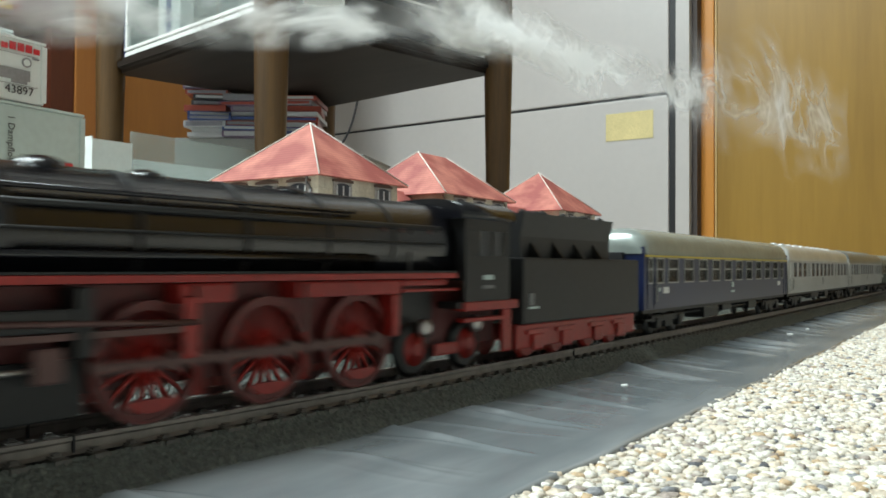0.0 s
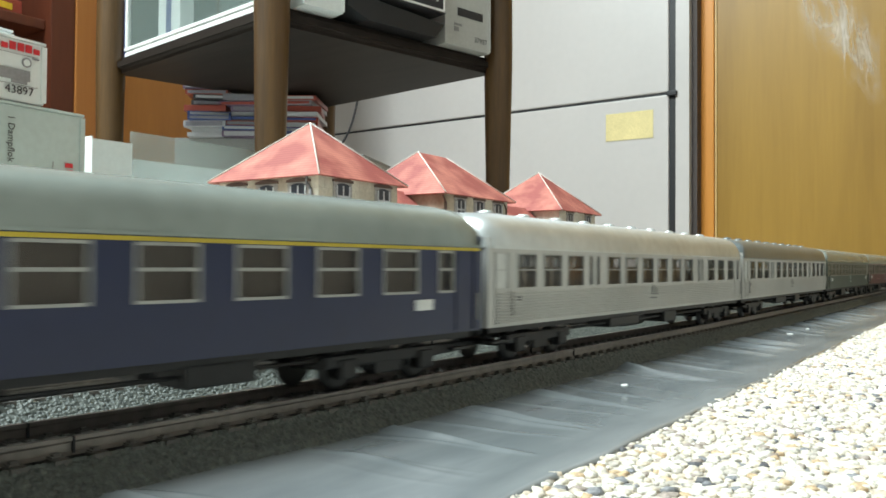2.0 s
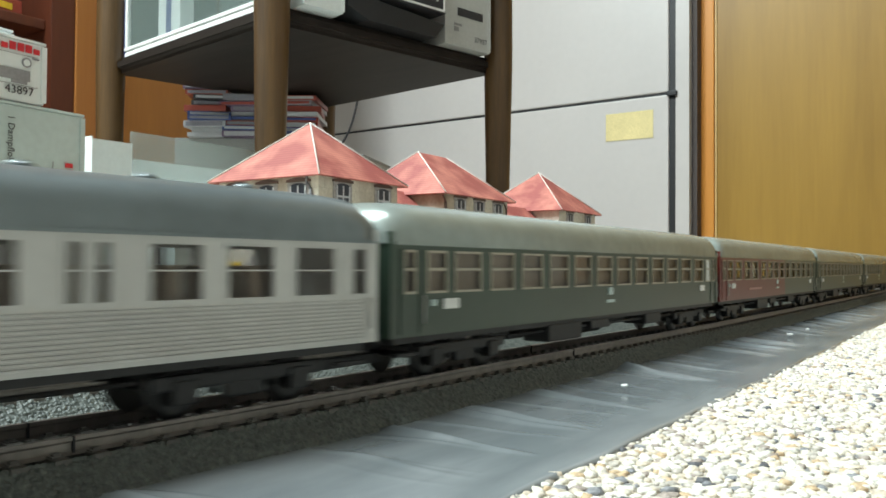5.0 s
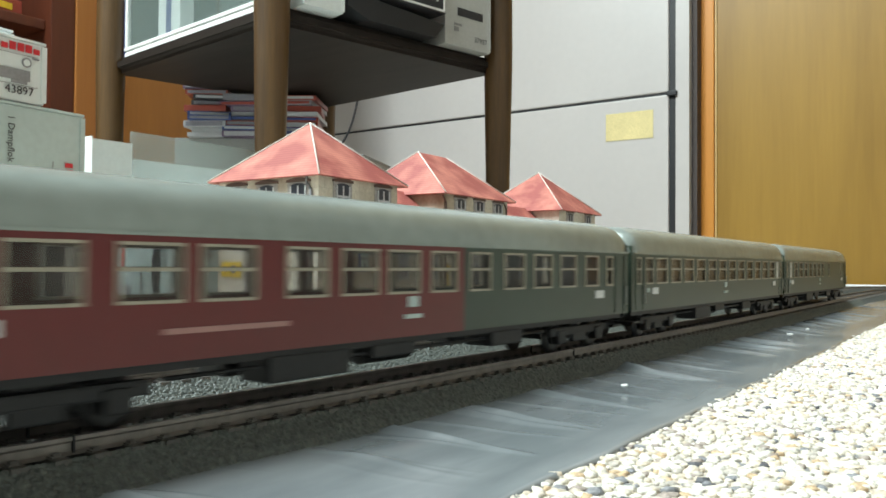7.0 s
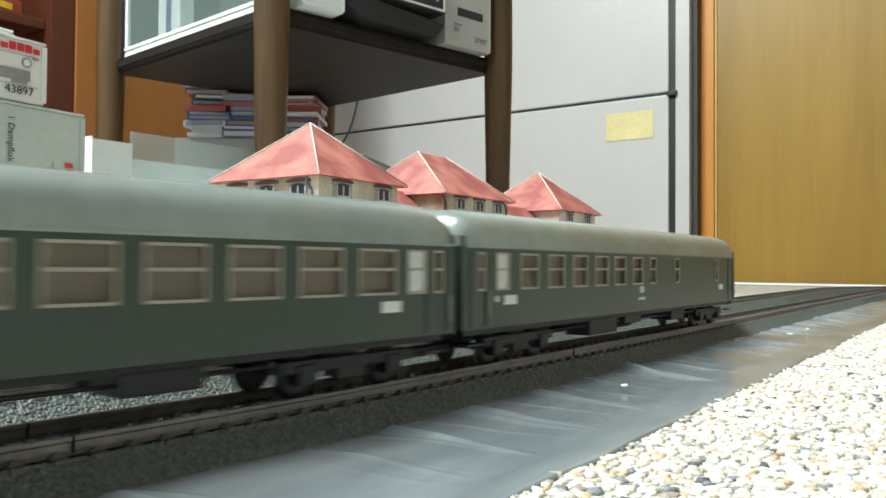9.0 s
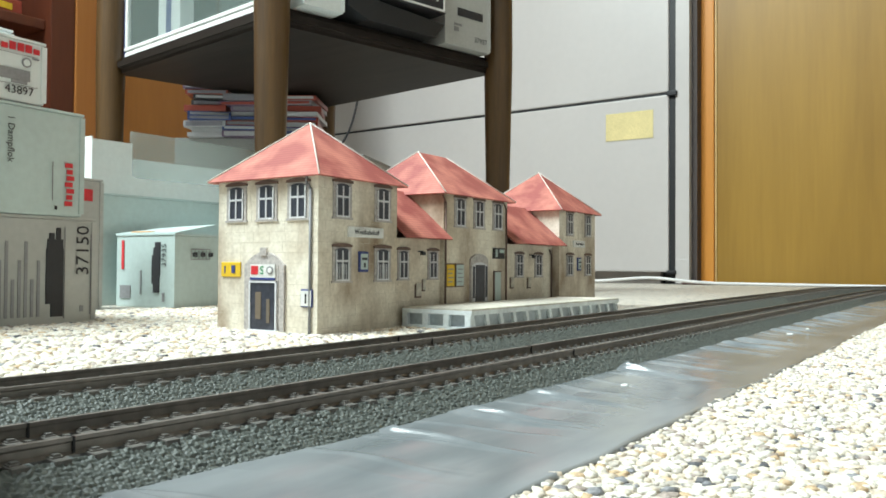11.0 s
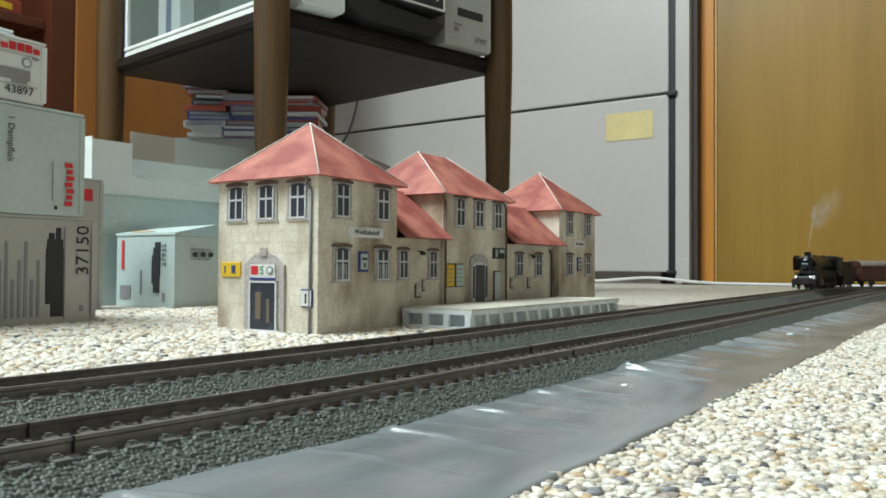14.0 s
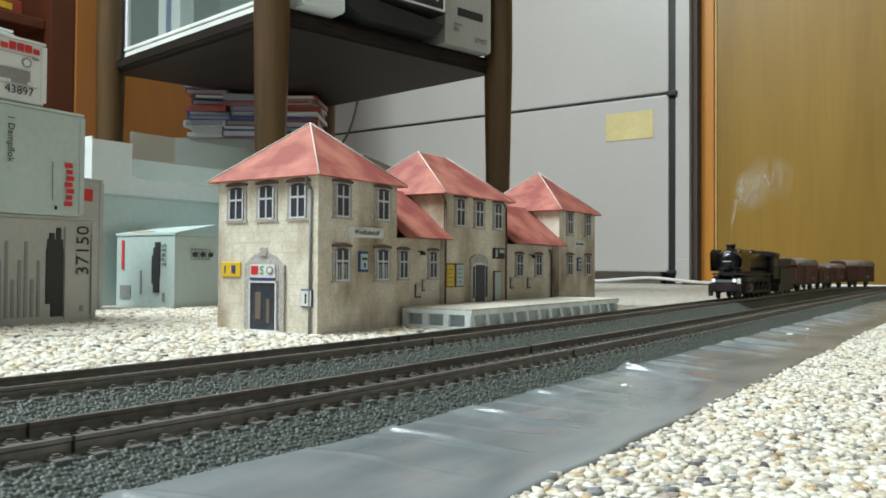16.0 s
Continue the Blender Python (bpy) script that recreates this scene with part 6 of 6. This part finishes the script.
W_RED = [(.0040, .0096), (.0129, .0242), (.0285, .0425), (.0484, .0625), (.0658, .0800), (.0880, .1010), (.1052, .1185), (.1218, .1350), (.1395, .1519), (.1580, .1693), (.1764, .1889), (.1945, .2068), (.2125, .2244), (.2313, .2425), (.2490, .2550)]
W_SILVER = [(a - .0009, b + .0003, *f) if b - a > .009 else (a, b, *f) for a, b, *f in W_SILVER]
GREY_BOXES = ((.085, .110, .0045, M_UNDER), (.118, .135, .0070, M_UNDER), (.172, .190, .0058, M_UNDER))
coaches = [
    coach("blue", M_COACHBLUE, M_ROOFGREY, M_ALU, W_BLUE, "dark blue express coach with yellow band and grey roof", stripe=M_STRIPE, boxes=GREY_BOXES, inner=mat("inner_brown", (.13, .10, .075), .6)),
    coach("silver", M_COACHSILVER, M_ROOFSILVER, M_COACHSILVER, W_SILVER, "silver local coach with ribbed lower sides", ribs=True, boxes=((.09, .12, .0065, M_UNDER), (.15, .165, .0055, M_UNDER)), top_vents=True, span=(.0229, .0346)),
]
ENGINE, WHEELS, RODS = express_engine()
GOODS, G_WHEELS, G_RODS = goods_engine()
coaches.append(coach("silver", M_COACHSILVER, M_ROOFDARK, M_COACHSILVER, W_SILVER, "silver ribbed local coach with darker slate-grey roof", ribs=True, boxes=((.09, .12, .0065, M_UNDER), (.15, .165, .0055, M_UNDER)), top_vents=True, span=(.0229, .0346)))
coaches.append(coach("green", M_COACHGREEN, M_ROOFGREY, M_CREAM, W_GREEN, "dark green express coach with cream window frames", boxes=GREY_BOXES, inner=M_INTERIOR))
coaches.append(coach("red", M_COACHRED, M_ROOFGREY, M_CREAM, W_RED, "half red, half green dining coach with cream window frames", second=(.1553, M_COACHGREEN), boxes=GREY_BOXES, seat_top=.0215))
for sx in (-1, 1):
    part("marking", box(B(), *sorted((sx * BODY_W, sx * (BODY_W + .0003))), .058, .089, .0170, .0181), mat("pale_red_print", (.42, .22, .20), .5), coaches[-1], "pale printed line")
coaches.append(copy_thing(coaches[3], Matrix()))
coaches.append(coach("green", M_COACHGREEN, M_ROOFGREY, M_CREAM, W_GREEN7, "dark green coach with luggage section, last of train", boxes=GREY_BOXES, inner=M_INTERIOR))
wagons = [wagon("van", .142, "brown covered goods wagon with pale roof"), wagon("low", .090, "brown low goods wagon with covered load"), wagon("high", .088, "brown goods wagon with pale roof"), wagon("van", .092, "brown covered goods wagon, last of the goods train")]

track(NEAR, "grey-ballasted model railway track, nearer of two", [(1, (.03, .95)), (-1, (.05, .3))])
track(FAR, "grey-ballasted model railway track beside the platform", [(1, (.07, .95))])


# ---- smoke: thin drifting veils ----
def smoke_mat(name, scale, top, along, lo, base):
    """Curling wisps, drawn out along the veil and fading to its edges."""
    m = bpy.data.materials.new(name)
    m.use_nodes = True
    nt = m.node_tree
    N, L = nt.nodes, nt.links

    def math_node(op, a, b=None):
        n = N.new("ShaderNodeMath")
        n.operation = op
        for k, v in enumerate((a, b)):
            if v is None:
                continue
            if isinstance(v, (int, float)):
                n.inputs[k].default_value = v
            else:
                L.new(v, n.inputs[k])
        return n.outputs[0]

    uv = N.new("ShaderNodeUVMap")
    uv.uv_map = "UVMap"
    sp = N.new("ShaderNodeSeparateXYZ")
    L.new(uv.outputs[0], sp.inputs[0])
    tc = N.new("ShaderNodeTexCoord")
    mp = N.new("ShaderNodeMapping")
    mp.inputs["Scale"].default_value = (1, along, 1)
    mp.inputs["Rotation"].default_value = (0.25, 0, 0)
    L.new(tc.outputs["Object"], mp.inputs["Vector"])

    def cloud(sc, detail, twist):
        n = N.new("ShaderNodeTexNoise")
        n.inputs["Scale"].default_value, n.inputs["Detail"].default_value, n.inputs["Distortion"].default_value = sc, detail, twist
        L.new(mp.outputs[0], n.inputs["Vector"])
        return n.outputs["Fac"]

    fine = cloud(scale, 6, 1.1)
    strand = cloud(scale * .8, 3, 2.2)
    patch = cloud(scale * .45, 2, .4)
    ridge = math_node("POWER", math_node("MAXIMUM", math_node("SUBTRACT", 1.0, math_node("MULTIPLY", math_node("ABSOLUTE", math_node("SUBTRACT", strand, 0.5)), 8.0)), 0.0), 2.0)
    big = N.new("ShaderNodeMapRange")
    big.interpolation_type = "SMOOTHSTEP"
    big.inputs["From Min"].default_value, big.inputs["From Max"].default_value = lo, lo + 0.22
    L.new(patch, big.inputs["Value"])
    body = N.new("ShaderNodeMapRange")
    body.inputs["From Min"].default_value, body.inputs["From Max"].default_value = 0.38, 0.72
    L.new(fine, body.inputs["Value"])
    soft = None
    for k in (0, 1):
        f = math_node("MULTIPLY", math_node("MULTIPLY", sp.outputs[k], math_node("SUBTRACT", 1.0, sp.outputs[k])), 4.0)
        f = math_node("POWER", f, 0.7 if k == 0 else 1.3)
        soft = f if soft is None else math_node("MULTIPLY", soft, f)
    dens = math_node("ADD", math_node("MULTIPLY", ridge, 0.28), math_node("ADD", math_node("MULTIPLY", body.outputs[0], 0.75), base))
    fac = math_node("MINIMUM", math_node("MULTIPLY", math_node("MULTIPLY", dens, big.outputs[0]), math_node("MULTIPLY", soft, top)), 0.92)
    d = N.new("ShaderNodeBsdfDiffuse")
    d.inputs["Color"].default_value = (0.9, 0.9, 0.9, 1)
    tl = N.new("ShaderNodeBsdfTranslucent")
    tl.inputs["Color"].default_value = (0.9, 0.9, 0.9, 1)
    half = N.new("ShaderNodeMixShader")
    L.new(d.outputs[0], half.inputs[1])
    L.new(tl.outputs[0], half.inputs[2])
    t = N.new("ShaderNodeBsdfTransparent")
    mx = N.new("ShaderNodeMixShader")
    L.new(fac, mx.inputs[0])
    L.new(t.outputs[0], mx.inputs[1])
    L.new(half.outputs[0], mx.inputs[2])
    L.new(mx.outputs[0], N["Material Output"].inputs["Surface"])
    return m


def veil(course, material, seed, label, bend=.006):
    """A curling veil of smoke along a course of (y, z, half height), in its own space."""
    nu, nv = 70, 14
    c = np.array(course)
    w = np.linspace(0, 1, len(c))
    P = np.zeros((nu, nv, 3))
    for i in range(nu):
        u = i / (nu - 1)
        y, z, h = (float(np.interp(u, w, c[:, k])) for k in range(3))
        for j in range(nv):
            v = j / (nv - 1)
            P[i, j] = (bend * noise.noise((u * 5, v * 1.5, seed)), y + bend * noise.noise((u * 4, v * 2, seed + 9)), z + (2 * v - 1) * h + h * .5 * noise.noise((u * 6, 0, seed + 4)))
    me = grid_mesh("smoke", P, material)
    uv = me.uv_layers.new(name="UVMap")
    idx = np.zeros(len(me.loops), int)
    me.loops.foreach_get("vertex_index", idx)
    uv.data.foreach_set("uv", np.stack(((idx // nv) / (nu - 1), (idx % nv) / (nv - 1)), -1).astype(np.float32).ravel())
    return tagged(new("smoke", me), label, "smoke", "veils of smoke")


M_SMOKE_NEAR = smoke_mat("smoke_near", 75, 1.45, .55, 0.29, .06)
M_SMOKE_FINE = smoke_mat("smoke_fine", 40, 2.2, .5, 0.30, .02)
M_SMOKE_WIDE = smoke_mat("smoke_wide", 17, 1.35, .35, 0.22, .0)
M_SMOKE_PUFF = smoke_mat("smoke_puff", 26, 0.62, .7, 0.14, .16)
M_SMOKE_TAIL = smoke_mat("smoke_tail", 16, 0.45, .5, 0.16, .10)
VEIL_LOW = veil([(.035, .079, .006), (.083, .0885, .007), (.13, .099, .007), (.18, .111, .007), (.25, .121, .008)], M_SMOKE_NEAR, 1.3, "dense white smoke trail over the express engine", .003)
VEIL_MID = veil([(.16, .116, .013), (.28, .124, .014), (.40, .136, .015), (.52, .150, .026)], M_SMOKE_FINE, 5.1, "thin white smoke streak drifting behind the engine")
VEIL_FAR = veil([(.42, .150, .034), (.58, .163, .048), (.75, .175, .055), (1.0, .19, .06)], M_SMOKE_WIDE, 2.7, "wide thin veil of white smoke before the door")
PUFF_NEW = veil([(.022, .050, .005), (.027, .068, .010), (.040, .088, .017), (.075, .102, .023), (.13, .109, .024), (.19, .112, .020)], M_SMOKE_PUFF, 3.3, "small puff of steam above the goods engine", .004)
PUFF_OLD = veil([(.05, .098, .014), (.12, .112, .024), (.22, .120, .028), (.34, .125, .026)], M_SMOKE_TAIL, 7.7, "thin steam drifting back from the goods engine", .008)


# ---- what moves ----
SPEED = .1984
PITCH_L = .2751


def ride(line, s0, s1):
    """The pose of a vehicle whose two pivots stand at s0 and s1 of the line."""
    a, _ = on_line(line, s0)
    b, _ = on_line(line, s1)
    return a, b


def vehicle_rows(line, start, v, t0, pivot0, pivot1, step=.25, lift=0.0):
    """Rows for a vehicle whose own y = 0 stands at start + v * (t - t0); pivots are in its own y."""
    rows = []
    for k in range(int(16 / step) + 1):
        t = k * step
        s = start - v * (t - t0)
        a, b = ride(line, s + pivot0, s + pivot1)
        d = (b - a) / np.hypot(*(b - a))
        o = a - d * pivot0
        rows.append((t, pose(o[0], o[1], RAIL_TOP + lift, 0, 0, -math.degrees(math.atan2(d[0], d[1])))))
    return rows


def wheel_rows(at, r, v, step):
    rows = []
    for k in range(int(16 / step) + 1):
        t = k * step
        rows.append((t, pose(*at, math.degrees(v * t / r), 0, 0)))
    return rows


def rod_rows(r, v, crank, z, step, phase):
    rows = []
    for k in range(int(16 / step) + 1):
        t = k * step
        a = v * t / r + phase
        rows.append((t, pose(0, crank * math.cos(a), z + crank * math.sin(a))))
    return rows


def motions():
    g0 = .321
    walk(ENGINE, vehicle_rows(NEAR, g0, SPEED, 0, -.24, -.09))
    for rim, at in WHEELS:
        walk(rim, wheel_rows(at, .0117, SPEED, 1 / 15))
    for rod, sx in RODS:
        walk(rod, rod_rows(.0117, SPEED, .0042, .0117, 1 / 15, 0 if sx > 0 else 1.57))
    for k, c in enumerate(coaches):
        walk(c, vehicle_rows(NEAR, g0 - .0005 + k * PITCH_L, SPEED, 0, .036, COACH_L - .036))
    gv, gs = .203, .753
    walk(GOODS, vehicle_rows(FAR, gs, gv, 16, .05, .21))
    for rim, at in G_WHEELS:
        walk(rim, wheel_rows(at, .0080, gv, 1 / 15))
    for rod, sx in G_RODS:
        walk(rod, rod_rows(.0080, gv, .0030, .0080, 1 / 15, 0 if sx > 0 else 1.57))
    s = gs + .268
    for w, L in zip(wagons, (.142, .090, .088, .092)):
        walk(w, vehicle_rows(FAR, s, gv, 16, L * .22, L * .78))
        s += L + .009
    walk(VEIL_LOW, [(0, pose(-.140, 0, 0)), (.2, pose(-.140, .05, .018)), (.4, pose(-.140, .11, .034)), (.6, pose(-.140, .17, .060)), (.9, pose(-.140, .26, .14)), (1.4, pose(-.140, .4, .4)), (3, pose(-.140, .7, 1.2)), (16, pose(-.140, 1.0, 1.9))])
    walk(VEIL_MID, [(0, pose(-.142, 0, 0)), (.3, pose(-.142, .03, .004)), (.6, pose(-.142, .06, .006)), (.9, pose(-.142, .08, .0)), (1.2, pose(-.142, .14, .012)), (1.5, pose(-.142, .45, .10)), (1.9, pose(-.142, .75, .32)), (4, pose(-.142, .9, .9)), (16, pose(-.142, 1.0, 1.8))])
    walk(VEIL_FAR, [(0, pose(-.145, 0, 0)), (.6, pose(-.145, .03, .012)), (1.2, pose(-.145, .12, .05)), (1.8, pose(-.145, .25, .10)), (2.6, pose(-.145, .4, .3)), (4.0, pose(-.145, .5, .8)), (16, pose(-.145, .6, 1.7))])
    for veil_ob, up in ((PUFF_NEW, 0.0), (PUFF_OLD, .004)):
        rows = []
        for k in range(33):
            t = k * .5
            p, d = on_line(FAR, gs - gv * (t - 16))
            rows.append((t, pose(p[0], p[1], RAIL_TOP + up + max(0.0, t - 12.0) * .002, 0, 0, -math.degrees(math.atan2(d[0], d[1])))))
        walk(veil_ob, rows)


motions()
